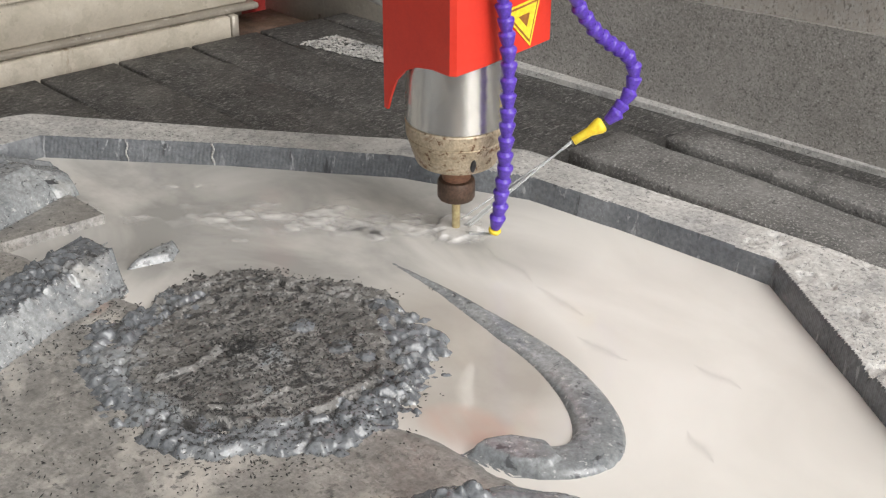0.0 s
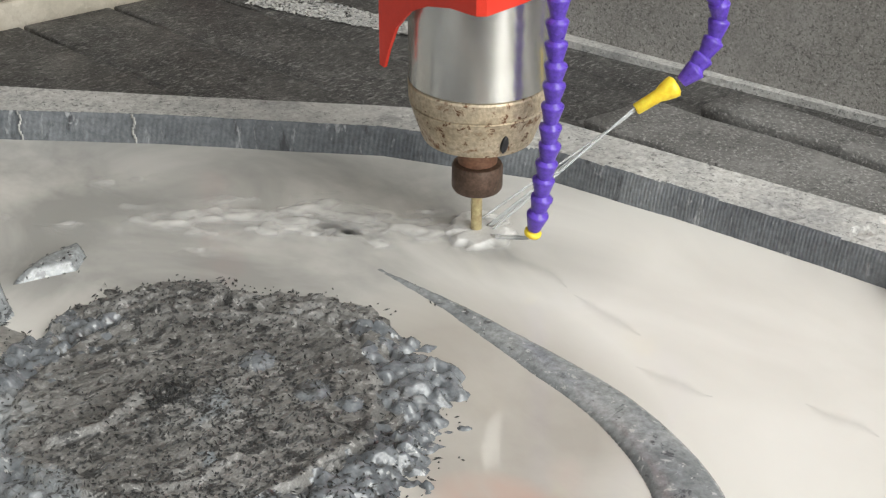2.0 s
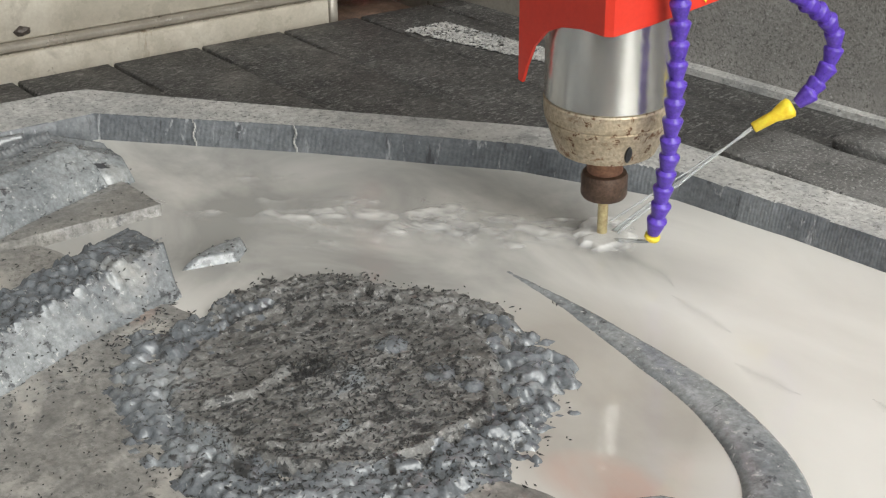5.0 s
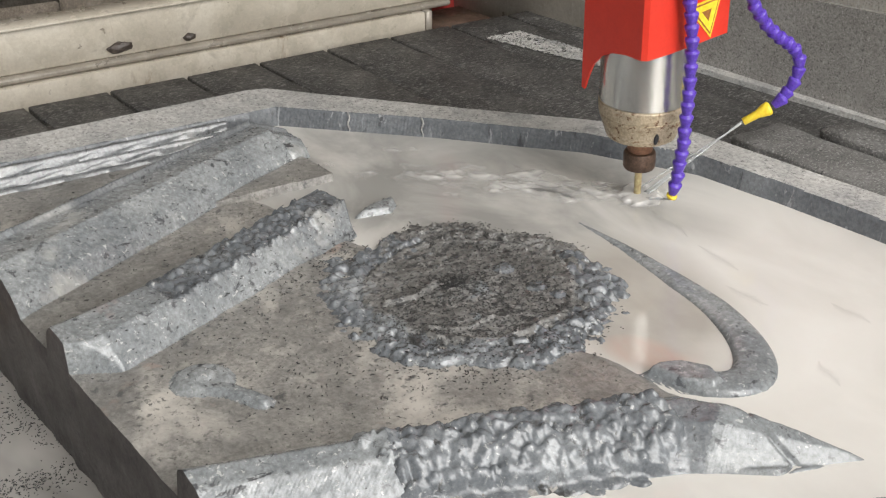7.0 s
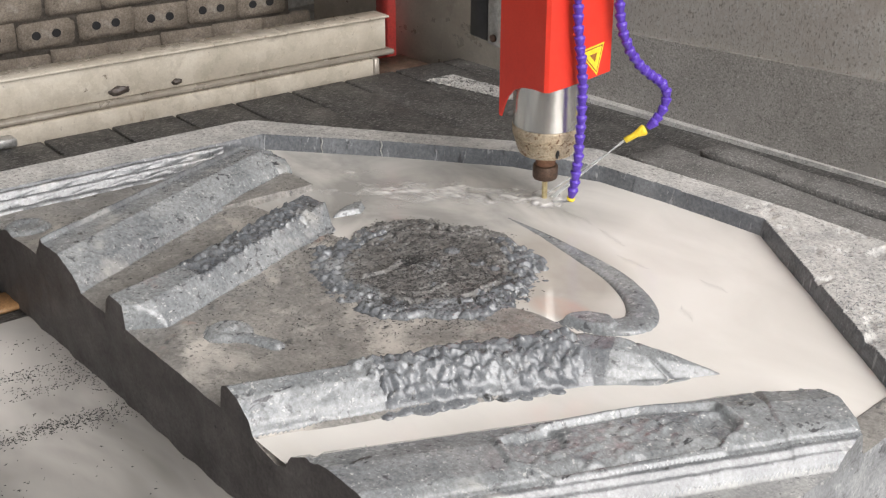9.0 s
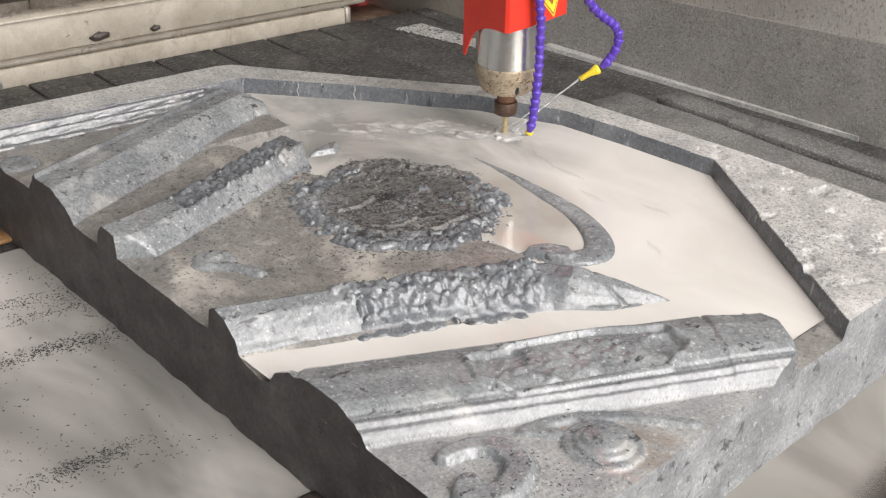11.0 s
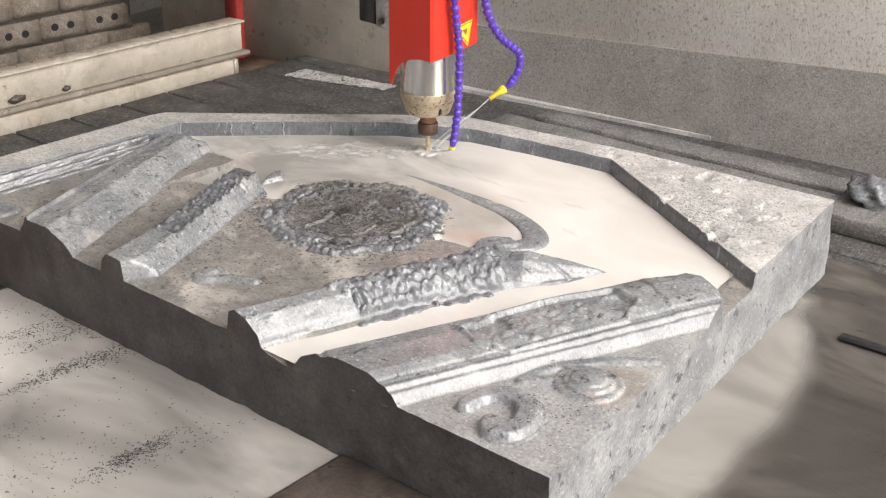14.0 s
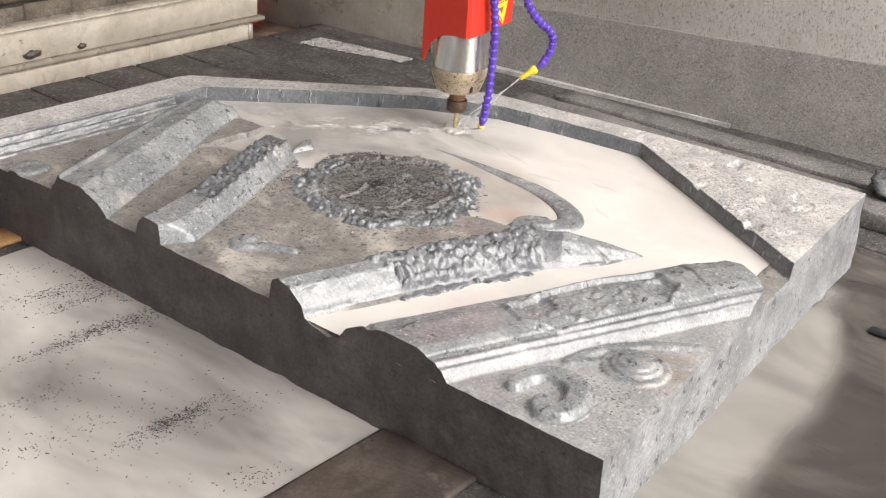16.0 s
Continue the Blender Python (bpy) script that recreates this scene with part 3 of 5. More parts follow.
    for k in range(26):
        a, q = 0.31 + 0.46 * (k + rr.uniform(-0.4, 0.4)) / 26, (0.22, 0.55, 0.82)[k % 3] + rr.uniform(-0.08, 0.08)
        bx = np.interp(a, [0, 0.35, 0.8], [-0.549, -0.497, -0.405]) * (1 - q) + np.interp(a, [0, 0.35, 0.8], [-0.474, -0.412, -0.329]) * q
        by = np.interp(a, [0, 0.35, 0.8], [-0.01, 0.166, 0.425]) * (1 - q) + np.interp(a, [0, 0.35, 0.8], [-0.01, 0.181, 0.368]) * q
        fl += blossom(rr, bx, by, rr.uniform(0.017, 0.027), rr.uniform(0.008, 0.0125))
    fl += blossom(rr, -0.440, 0.245, 0.036, 0.012)
    ff = bumps_field(X, Y, fl)
    ff = np.where(ff > 0, ff, -0.0030 * sstep(0.28, 0.32, s) * sstep(0.80, 0.76, s))
    carved = np.minimum(prof + (ff + 0.0040 * (crease - 0.6) * (ff > 0)) * sstep(0, 0.012, sd) * (0.8 + 0.4 * n3), 0.154)
    lay(sd > 0, 0.104 + (carved - 0.104) * sstep(0, 0.009, sd), 5)
    kind = np.where((kind == 5) & (s > 0.29) & (s < 0.79) & (np.abs(ff) > 0.0012), 16, kind)
    # flower tips that reach past the near edge
    tips = [(-0.474 + 0.40 * q + rr.uniform(-0.006, 0.006), 0.03 + q * 1.02 - 0.01, rr.uniform(0.010, 0.018), rr.uniform(0.005, 0.009)) for q in np.linspace(0.12, 0.30, 11)]
    tf = bumps_field(X, Y, tips)
    lay(tf > 0.001, 0.106 + tf, 16)
    # long rounded scroll
    sd = poly_sd(X, Y, ROLL)
    v, s = across(X, Y, [(-0.413, -0.01), (-0.205, 0.478), (-0.165, 0.528)], [(-0.231, -0.01), (-0.030, 0.473)])
    prof = np.interp(v, [0, 0.06, 0.2, 0.42, 0.72, 0.83, 0.88, 0.93, 1.0], [0.108, 0.122, 0.135, 0.143, 0.1425, 0.136, 0.131, 0.127, 0.115])
    prof = prof + 0.0030 * np.exp(-((v - 0.885) / 0.022) ** 2) + 0.0022 * np.exp(-((v - 0.95) / 0.018) ** 2) - 0.0016 * np.exp(-((v - 0.82) / 0.014) ** 2) + 0.0010 * (n2 - 0.5)
    prof = prof - 0.0045 * sstep(0.010, 0.004, np.abs(s - 0.905)) + 0.0015 * (s > 0.905) - 0.003 * sstep(0.012, 0.004, np.abs(s - 0.075 + 0.08 * v))
    cd = poly_sd(X, Y, CART)
    prof = prof + 0.0036 * sstep(0.0060, 0.002, np.abs(cd)) - 0.0046 * sstep(0.003, 0.007, cd) + 0.0045 * sstep(0.006, 0.014, cd) * np.clip(np.abs(n2 - 0.5) * 3, 0, 0.8)
    hollow = np.minimum(np.hypot(X + 0.245, Y - 0.205), np.hypot(X + 0.150, Y - 0.372) * 1.1) + 0.010 * (n1 - 0.5)
    prof = prof - 0.005 * sstep(0.030, 0.022, hollow)
    lay(sd > 0, 0.104 + (prof - 0.104) * sstep(0, 0.006, sd), 6)
    kind = np.where((kind == 6) & (v > 0.862) & (v < 0.972) & (s > 0.05), 14, kind)
    # post with ornament on its flat top
    sd = poly_sd(X, Y, STICK)
    v, s = across(X, Y, [(-0.838, -0.01), (-0.875, 0.131), (-1.022, 0.446)], [(-0.752, -0.01), (-0.752, 0.045), (-0.908, 0.401)])
    prof = np.interp(v, [0, 0.10, 0.22, 0.70, 0.80, 1.0], [0.118, 0.134, 0.143, 0.141, 0.134, 0.113])
    fl = []
    for k in range(15):
        a, q = 0.27 + 0.60 * (k + rr.uniform(-0.3, 0.3)) / 15, (0.25, 0.62)[k % 2]
        fl += blossom(rr, -0.835 - 0.16 * a + 0.075 * q, 0.03 + 0.385 * a + 0.005 * q, rr.uniform(0.013, 0.019), rr.uniform(0.005, 0.0085))
    ff = bumps_field(X, Y, fl)
    prof = np.minimum(prof - 0.004 * (sstep(0.24, 0.27, s) * sstep(0.95, 0.92, s) * (v > 0.18) * (v < 0.7)) + ff, 0.150)
    prof = prof * np.interp(s, [0, 0.9, 1], [1, 0.985, 0.92])
    lay(sd > 0, 0.108 + (prof - 0.108) * sstep(0, 0.005, sd) + 0.001 * (n2 - 0.5), 7)
    kind = np.where((kind == 7) & (s > 0.25) & (s < 0.94) & (v > 0.16) & (v < 0.72), 17, kind)
    # broad panel with a crisp ridge
    sd = poly_sd(X, Y, PANEL)
    v, s = across(X, Y, [(-1.062, -0.01), (-1.235, 0.42), (-1.238, 0.478)], [(-0.905, -0.01), (-1.13, 0.44)])
    prof = np.interp(v, [0, 0.10, 0.17, 0.20, 0.55, 0.85, 1.0], [0.116, 0.130, 0.146, 0.139, 0.142, 0.128, 0.110])
    prof = prof * np.interp(s, [0, 0.88, 1], [1, 1, 0.86]) + 0.0035 * sstep(0.10, 0.03, np.abs(s - 0.60)) * (n2 - 0.3) + 0.0008 * (n3 - 0.5)
    lay(sd > 0, 0.106 + (prof - 0.106) * sstep(0, 0.006, sd), 8)
    kind = np.where((kind == 8) & (v > 0.11) & (v < 0.21) & (s > 0.10), 15, kind)
    sd = poly_sd(X, Y, LEAF)
    lay(sd > 0, 0.105 + 0.009 * sstep(0, 0.007, sd), 4)
    # curls
    d = np.hypot(X + 0.698, Y - 0.098)
    lay(d < 0.036, 0.108 + 0.013 * sstep(0.036, 0.022, d) - 0.004 * sstep(0.012, 0.006, np.abs(d - 0.020)), 9)
    d, s = seg_dist(X, Y, [(-0.69, 0.085), (-0.665, 0.11), (-0.630, 0.125)])
    lay(d < 0.014, 0.110 + 0.008 * sstep(0.014, 0.004, d), 9)
    d = np.hypot(X + 1.172, Y - 0.030)
    lay(d < 0.034, 0.112 + 0.005 * sstep(0.034, 0.026, d) - 0.003 * sstep(0.02, 0.012, d), 9)
    d = np.hypot(X + 0.082, (Y - 0.197) * 1.05)
    lay(d < 0.046, 0.1145 + 0.0025 * sstep(0.046, 0.042, d), 9)
    lay(d < 0.036, 0.114 + 0.010 * sstep(0.036, 0.029, d) + 0.003 * sstep(0.03, 0.0, d) - 0.003 * sstep(0.006, 0.002, np.abs(d - 0.027)), 9)
    d, s = seg_dist(X, Y, rounded(SCURL))
    wd = np.interp(s, [0, 0.4, 0.8, 1], [0.015, 0.026, 0.024, 0.020])
    lay(d < wd, 0.113 + 0.011 * sstep(0, 0.6, 1 - d / wd) - 0.003 * sstep(0.3, 0.1, np.abs(1 - d / wd - 0.3) * 2), 9)
    d, s = seg_dist(X, Y, [(-0.128, 0.172), (-0.150, 0.150), (-0.142, 0.200), (-0.100, 0.262), (-0.052, 0.300)])
    lay(d < 0.012, 0.114 + 0.004 * sstep(0.012, 0.004, d), 9)
    # moulding along the left wall
    for off, hh in ((0.012, 0.026), (0.026, 0.018), (0.040, 0.009)):
        d = np.abs(rim - off)
        lay((d < 0.009) & (X < -1.20) & (Y < 0.42), 0.103 + hh * sstep(0.009, 0.003, d), 10)
    Z = Z + np.where((kind > 1) & (kind != 4) & (kind != 6) & (kind != 13) & (kind != 14) & (kind != 15), 0.0010 * (n3 - 0.5) + 0.0008 * (fbm(X + 4, Y + 2, 260, 2) - 0.5), 0.0007 * (n3 - 0.5))
    # recess wall and uncut rim
    wall = sstep(0.009, 0.0, rim)
    top = H + 0.0006 * (n2 - 0.5) - 0.005 * np.clip(fbm(X + 9, Y, 34, 5) - 0.62, 0, 1) * 6 * ((X > -0.55) & (Y > 0.5))
    Z = np.where(rim < 0.009, np.maximum(Z * (1 - wall) + top * wall, 0), Z)
    kind = np.where(rim < 0.0095, 11, kind)
    kind = np.where(rim < -0.0015, 12, kind)
    return Z, kind


def grid_part(name, X, Y, Z, faces_mask, material, parent, label=""):
    idx = np.arange(NU * NV).reshape(NU, NV)
    q = np.stack([idx[:-1, :-1], idx[1:, :-1], idx[1:, 1:], idx[:-1, 1:]], -1)[faces_mask]
    used, inv = np.unique(q, return_inverse=True)
    co = np.stack([X.ravel(), Y.ravel(), Z.ravel()], -1)[used]
    me = bpy.data.meshes.new(name)
    me.from_pydata(co.tolist(), [], inv.reshape(-1, 4).tolist())
    me.materials.append(material)
    me.shade_smooth()
    ob = new(name, me)
    ob.parent = parent
    if label:
        ob["label"] = label
    return ob


def build_slab():
    slab = thing("carved_stone_slab", "blue-grey stone slab with half-carved scroll and wreath relief on the machine bed", "stone slab")
    X, Y = slab_grid()
    Z, kind = carve(X, Y)
    X, Y, _ = set_out(X, Y, SLAB_PLAN)
    ck = np.maximum.reduce([kind[:-1, :-1], kind[1:, :-1], kind[1:, 1:], kind[:-1, 1:]])
    for k, name, mat, label in (
            (0, "carved_ground", STONE_FLOOR, "muddy sunken ground between the reliefs"), (1, "medallion", STONE_DEBRIS, "round medallion strewn with dark chips"),
            (2, "wreath", STONE, "wreath of knobbly carved leaves"), (3, "smooth_patch", STONE, ""), (4, "carved_horn", STONE_HATCH, "curved band half under milky water"),
            (5, "banner", STONE_HATCH, "carved banner with a pointed end"), (16, "banner_flowers", STONE, "raised wet flowers and leaves on the banner"), (17, "post_flowers", STONE, "flowers along the post's top"), (6, "scroll", STONE_HATCH, "rounded scroll with a cloud cartouche"),
            (7, "ornate_post", STONE_HATCH, "carved post with a flowered top"), (8, "ridged_panel", STONE_HATCH, "broad panel with a crisp ridge"),
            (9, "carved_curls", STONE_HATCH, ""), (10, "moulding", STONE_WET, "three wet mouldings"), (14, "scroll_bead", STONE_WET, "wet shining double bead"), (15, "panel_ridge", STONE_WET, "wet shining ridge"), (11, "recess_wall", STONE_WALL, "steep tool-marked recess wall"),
            (12, "uncut_rim", STONE_TOP, "uncut dusty rim"), (13, "corner_ground", STONE_CORNER, "stained flat ground in the slab corner")):
        m = ck == k
        if m.any():
            grid_part(name, X, Y, Z, m, mat, slab, label)
    # sawn side faces, with their lit or shaded tone in the colour
    loops = (("front_face", X[:, 0], Y[:, 0], Z[:, 0], STONE_SHADED, (0, -1)), ("side_face", X[-1, :], Y[-1, :], Z[-1, :], STONE_SIDE, (1, 0)),
             ("back_face", X[::-1, -1], Y[::-1, -1], Z[::-1, -1], STONE_SHADED, (0, 1)), ("left_face", X[0, ::-1], Y[0, ::-1], Z[0, ::-1], STONE_SHADED, (-1, 0)))
    for name, xs, ys, zs, mat, nrm in loops:
        n, rows = len(xs), 9
        co, fs = [], []
        for j in range(rows):
            f = j / (rows - 1)
            for i in range(n):
                amp = 0.0 if j == rows - 1 else 0.0035
                w = amp * (noise.noise((xs[i] * 25, ys[i] * 25, f * 4)) - 0.35 * noise.noise((xs[i] * 70, ys[i] * 70, f * 12)))
                chip = 0.012 * max(0.0, noise.noise((xs[i] * 9 + 5, ys[i] * 9, 3.0)) - 0.45) if j == 0 else 0.0
                co.append((xs[i] + nrm[0] * (w - chip), ys[i] + nrm[1] * (w - chip), zs[i] * f + 0.002 * (1 - f)))
        for j in range(rows - 1):
            for i in range(n - 1):
                a = j * n + i
                fs.append((a, a + 1, a + n + 1, a + n))
        me = bpy.data.meshes.new(name)
        me.from_pydata(co, [], fs)
        me.materials.append(mat)
        me.shade_smooth()
        ob = new(name, me)
        ob.parent = slab
    return X, Y, Z


SX, SY, SZ = build_slab()


def build_crack_glints():
    """Pale strips painted on the recess wall as the highlight along a crack."""
    slab = bpy.data.objects["carved_stone_slab"]
    for x, y, r in ((-1.128, 0.650, 0.0008), (-1.205, 0.578, 0.0004)):
        px, py, _ = set_out(x, y, SLAB_PLAN)
        bm = bmesh.new()
        for j in range(9):
            z = WATER + 0.0005 + j * 0.0028
            bmesh.ops.create_cube(bm, size=1.0, matrix=Matrix.Translation((px + 0.0006 * math.sin(j * 1.3), py - 0.0052 + 0.001 * math.cos(j), z)) @ Matrix.Diagonal((r * 2, 0.0012, 0.0032, 1)))
        part("vein", bm, STONE_TOP, slab, "painted highlight of a crack in the recess wall")


build_crack_glints()

# ---------------------------------------------------------------- pool on the slab


def build_pool():
    xs, ys = np.arange(-1.300, -0.02, 0.012), np.arange(0.0008, 0.905, 0.012)
    gx, gy = np.meshgrid(xs, ys, indexing="ij")
    inside = poly_sd(gx, gy, INNER) > -0.030
    inside &= gx < -0.103 * gy - 0.006
    near_corner = (gx - 0.40 * gy > -0.235)
    inside &= ~near_corner
    z = WATER + 0.0012 * (fbm(gx, gy, 18) - 0.5)
    idx = np.arange(gx.size).reshape(gx.shape)
    q = np.stack([idx[:-1, :-1], idx[1:, :-1], idx[1:, 1:], idx[:-1, 1:]], -1)
    ok = inside[:-1, :-1] & inside[1:, :-1] & inside[1:, 1:] & inside[:-1, 1:]
    me = bpy.data.meshes.new("pool")
    gx, gy, _ = set_out(gx, gy, SLAB_PLAN)
    me.from_pydata(np.stack([gx.ravel(), gy.ravel(), z.ravel()], -1).tolist(), [], q[ok].tolist())
    me.materials.append(MILK)
    me.shade_smooth()
    tagged(new("water_pool", me), "milky beige cutting water pooled in the carved recess", "water", kind="structure")


build_pool()

# ---------------------------------------------------------------- machine bed


def build_bed():
    bed = thing("machine_bed", "dark dusty slatted machine bed under the slab", "machine bed", kind="structure")
    k = 0
    y = 0.3185 - 0.1475 * 10
    while y < 1.46:
        y1 = min(y + 0.1475 - 0.007, 1.49)
        bm = rough_box(-1.86, y, -0.05, 0.92, y1, 0.0, 0.06, 0.0012, k * 3.1, 0.002)
        part("slat", bm, TABLE, bed)
        part("packed_grit", rough_box(-1.745 + 0.02 * math.sin(k * 2.7), y1 - 0.001, -0.03, -0.16, y1 + 0.008, -0.0012, 0.06, 0.0008, k * 1.7, 0.0), TABLE, bed, "grit packed into the joint")
        y += 0.1475
        k += 1
    part("underframe", box_bm(-1.88, -1.17, -0.16, 0.93, 1.5, -0.056), BLACK, bed)
    for x in (-1.75, -0.45, 0.80):
        for y in (-1.05, 1.35):
            part("bed_leg", box_bm(x - 0.06, y - 0.06, -0.8, x + 0.06, y + 0.06, -0.161, 0.004), BLACK, bed)
    return settle(bed)


build_bed()


def sheet(name, pts, z, mat, label, cell=0.03, amp=0.0006):
    xs = [p[0] for p in pts]
    ys = [p[1] for p in pts]
    gx, gy = np.meshgrid(np.arange(min(xs), max(xs), cell), np.arange(min(ys), max(ys), cell), indexing="ij")
    sd = poly_sd(gx, gy, pts) + 0.016 * (fbm(gx, gy, 7) - 0.5)
    zz = z + amp * (fbm(gx, gy, 9) - 0.5)
    idx = np.arange(gx.size).reshape(gx.shape)
    q = np.stack([idx[:-1, :-1], idx[1:, :-1], idx[1:, 1:], idx[:-1, 1:]], -1)
    ins = sd > 0
    ok = ins[:-1, :-1] & ins[1:, :-1] & ins[1:, 1:] & ins[:-1, 1:]
    me = bpy.data.meshes.new(name)
    me.from_pydata(np.stack([gx.ravel(), gy.ravel(), zz.ravel()], -1).tolist(), [], q[ok].tolist())
    me.materials.append(mat)
    me.shade_smooth()
    return settle(tagged(new(name, me), label, "water", kind="structure"), heights=False)


sheet("water_film_front", [(-1.135, 0.03), (-1.135, -1.12), (-0.312, -1.12), (-0.312, 0.03)], 0.004, FILM, "thin milky slurry film on the bed before the slab")
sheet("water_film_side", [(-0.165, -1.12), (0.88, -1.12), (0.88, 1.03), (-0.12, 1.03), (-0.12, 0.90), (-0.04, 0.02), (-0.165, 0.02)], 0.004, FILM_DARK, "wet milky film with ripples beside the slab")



def build_edge_film():
    """Milky slurry along the slab's side, thinning out to nothing at its rim."""
    pts = [(-0.16, 0.03), (-0.15, -0.40), (0.04, -0.40), (0.125, 0.20), (0.085, 0.58), (-0.03, 0.86), (-0.12, 0.88)]
    gx, gy = np.meshgrid(np.arange(-0.16, 0.17, 0.008), np.arange(-0.40, 0.90, 0.008), indexing="ij")
    sd = poly_sd(gx, gy, pts) + 0.05 * (fbm(gx, gy, 9) - 0.5)
    z = 0.0012 * sstep(0.0, 0.075, sd)
    idx = np.arange(gx.size).reshape(gx.shape)
    q = np.stack([idx[:-1, :-1], idx[1:, :-1], idx[1:, 1:], idx[:-1, 1:]], -1)
    ins = sd > -0.004
    ok = ins[:-1, :-1] & ins[1:, :-1] & ins[1:, 1:] & ins[:-1, 1:]
    me = bpy.data.meshes.new("water_film_edge")
    me.from_pydata(np.stack([gx.ravel(), gy.ravel(), z.ravel()], -1).tolist(), [], q[ok].tolist())
    mat = milk("thinning_film", (0.20, 0.19, 0.175), (0.34, 0.325, 0.30), (0.46, 0.44, 0.41), 0.08, 3.0)
    thin_to_clear(mat, 0.0012, 0.8)
    me.materials.append(mat)
    me.shade_smooth()
    film = tagged(new("water_film_edge", me), "pale milky slurry along the side of the slab", "water", kind="structure")
    settle(film, heights=False)
    film.location.z = 0.0048


build_edge_film()

board = thing("brown_board", "wet brown wooden board lying under the slab", "board")
part("plank", rough_box(-0.320, -1.1, 0.001, -0.163, -0.003, 0.011, 0.03, 0.0015, 4.0), WOOD, board)
settle(board)
lath = thing("wooden_lath", "narrow orange-brown wooden lath on the wet bed", "lath")
part("lath_body", rough_box(-1.195, -1.1, 0.001, -1.137, -0.003, 0.010, 0.03, 0.001, 8.0), PINE, lath)
settle(lath)

flat = thing("flat_bar", "pale flat metal bar lying along the tank wall", "bar")
part("bar_body", rough_box(-1.884, -0.60, 0.0012, -1.852, 0.262, 0.020, 0.04, 0.0008, 5.0), ALU, flat)
settle(flat)

# stone bars behind the slab
bar = thing("stone_bar", "long speckled stone bar behind the slab", "stone bar")
part("bar_body", rough_box(-1.01, 1.135, 0.0012, 0.9, 1.245, 0.036, 0.04, 0.003, 2.0), BAR, bar)
settle(bar)
bar2 = thing("stone_bar", "thin dusty stone bar against the back wall", "stone bar")
part("bar_body", rough_box(-0.96, 1.285, 0.0012, 0.9, 1.355, 0.030, 0.04, 0.003, 6.0), BAR, bar2)
settle(bar2)

# ---------------------------------------------------------------- tank walls
VX = -1.895


def build_tank():
    side = thing("tank_wall_side", "low cream metal tank wall with a flat rail on top", "tank wall", kind="structure")
    part("lower_sheet", box_bm(VX - 0.02, -1.17, -0.06, VX, 1.165, 0.026, 0.002), RAIL, side)
    part("gutter_ledge", box_bm(VX - 0.055, -1.17, 0.026, VX - 0.014, 1.240, 0.038, 0.003), STEEL_WALL, side)
    part("rail", box_bm(VX - 0.062, -1.17, 0.0382, VX - 0.030, 1.225, 0.117, 0.003), RAIL, side, "wide cream rail")
    part("rail_lip", box_bm(VX - 0.085, -1.17, 0.1172, VX - 0.020, 1.230, 0.123, 0.002), RAIL, side)
    part("end_post", box_bm(VX - 0.06, 1.170, -0.05, VX - 0.004, 1.186, 0.0255, 0.002), STEEL_WALL, side)
    settle(side)
    rear = thing("tank_wall_rear", "splashed grey rear tank plate with a pale foot strip", "tank wall", kind="structure")
    (ax, ay, _), (bx, by, _) = set_out(-1.39, 1.425, BED_PLAN), set_out(-0.20, 1.505, BED_PLAN)
    skew = pose(ax, ay, 0, 0, 0, math.degrees(math.atan2(by - ay, bx - ax)))
    bm = box_bm(-0.05, 0.0, -0.06, 3.0, 0.006, 0.2, 0.0)
    for v in bm.verts:
        if v.co.z > 0.1:
            v.co.z = 0.136 + 0.056 * v.co.x
    bm.transform(skew)
    part("lower_plate", bm, PLATE, rear, "dark evenly spattered plate", smooth=False)
    for name, x0, x1, mat, label in (("corner_sheet", -0.75, -0.051, STEEL_WALL, "brownish stainless sheet in the corner"), ("upper_sheet", -0.05, 3.0, SPLASH, "pale splash sheet with dried drips")):
        bm = box_bm(x0, 0.0065, -0.06, x1, 0.018, 1.1, 0.001)
        bm.transform(skew)
        part(name, bm, mat, rear, label)
    bm = bmesh.new()
    vs = [bm.verts.new(p) for p in ((-0.02, -0.020, 0.008), (0.62, -0.005, 0.008), (0.62, -0.001, 0.008), (-0.02, -0.001, 0.008))]
    f = bm.faces.new(vs)
    r = bmesh.ops.extrude_face_region(bm, geom=[f])
    for v in [e for e in r["geom"] if isinstance(e, bmesh.types.BMVert)]:
        v.co.z -= 0.0095
    bm.transform(skew)
    part("foot_strip", bm, STONE_TOP, rear, "pale tapering foot strip", smooth=False)
    floor_piece = part("corner_floor", box_bm(-1.985, 1.1865, -0.06, -1.862, 1.315, -0.004), NUT, rear)
    settle(floor_piece)
    patch = thing("grit_pile", "thin pale pile of grit on the bed corner", "grit", kind="stuff")
    rr = random.Random(12)
    bm = bmesh.new()
    for k in range(2600):
        u, v = rr.random(), rr.random()
        x, y = -1.74 + 0.30 * u, 1.205 + 0.075 * u + 0.085 * v * (1 - 0.4 * u)
        s = rr.uniform(0.002, 0.006)
        tri = [bm.verts.new((x + rr.uniform(-s, s), y + rr.uniform(-s, s), 0.0014 + rr.random() * 0.003)) for _ in range(4)]
        bm.faces.new(tri[:3]), bm.faces.new((tri[0], tri[2], tri[3])), bm.faces.new((tri[0], tri[3], tri[1])), bm.faces.new((tri[1], tri[3], tri[2]))
    part("grit_grains", bm, STONE_TOP, patch, smooth=False)
    settle(patch)


build_tank()

stain = thing("dirt_clump", "small dark clump of dirt stuck on the rail", "dirt", group="clumps on the rail")
bm = bmesh.new()
bmesh.ops.create_icosphere(bm, subdivisions=3, radius=1.0)
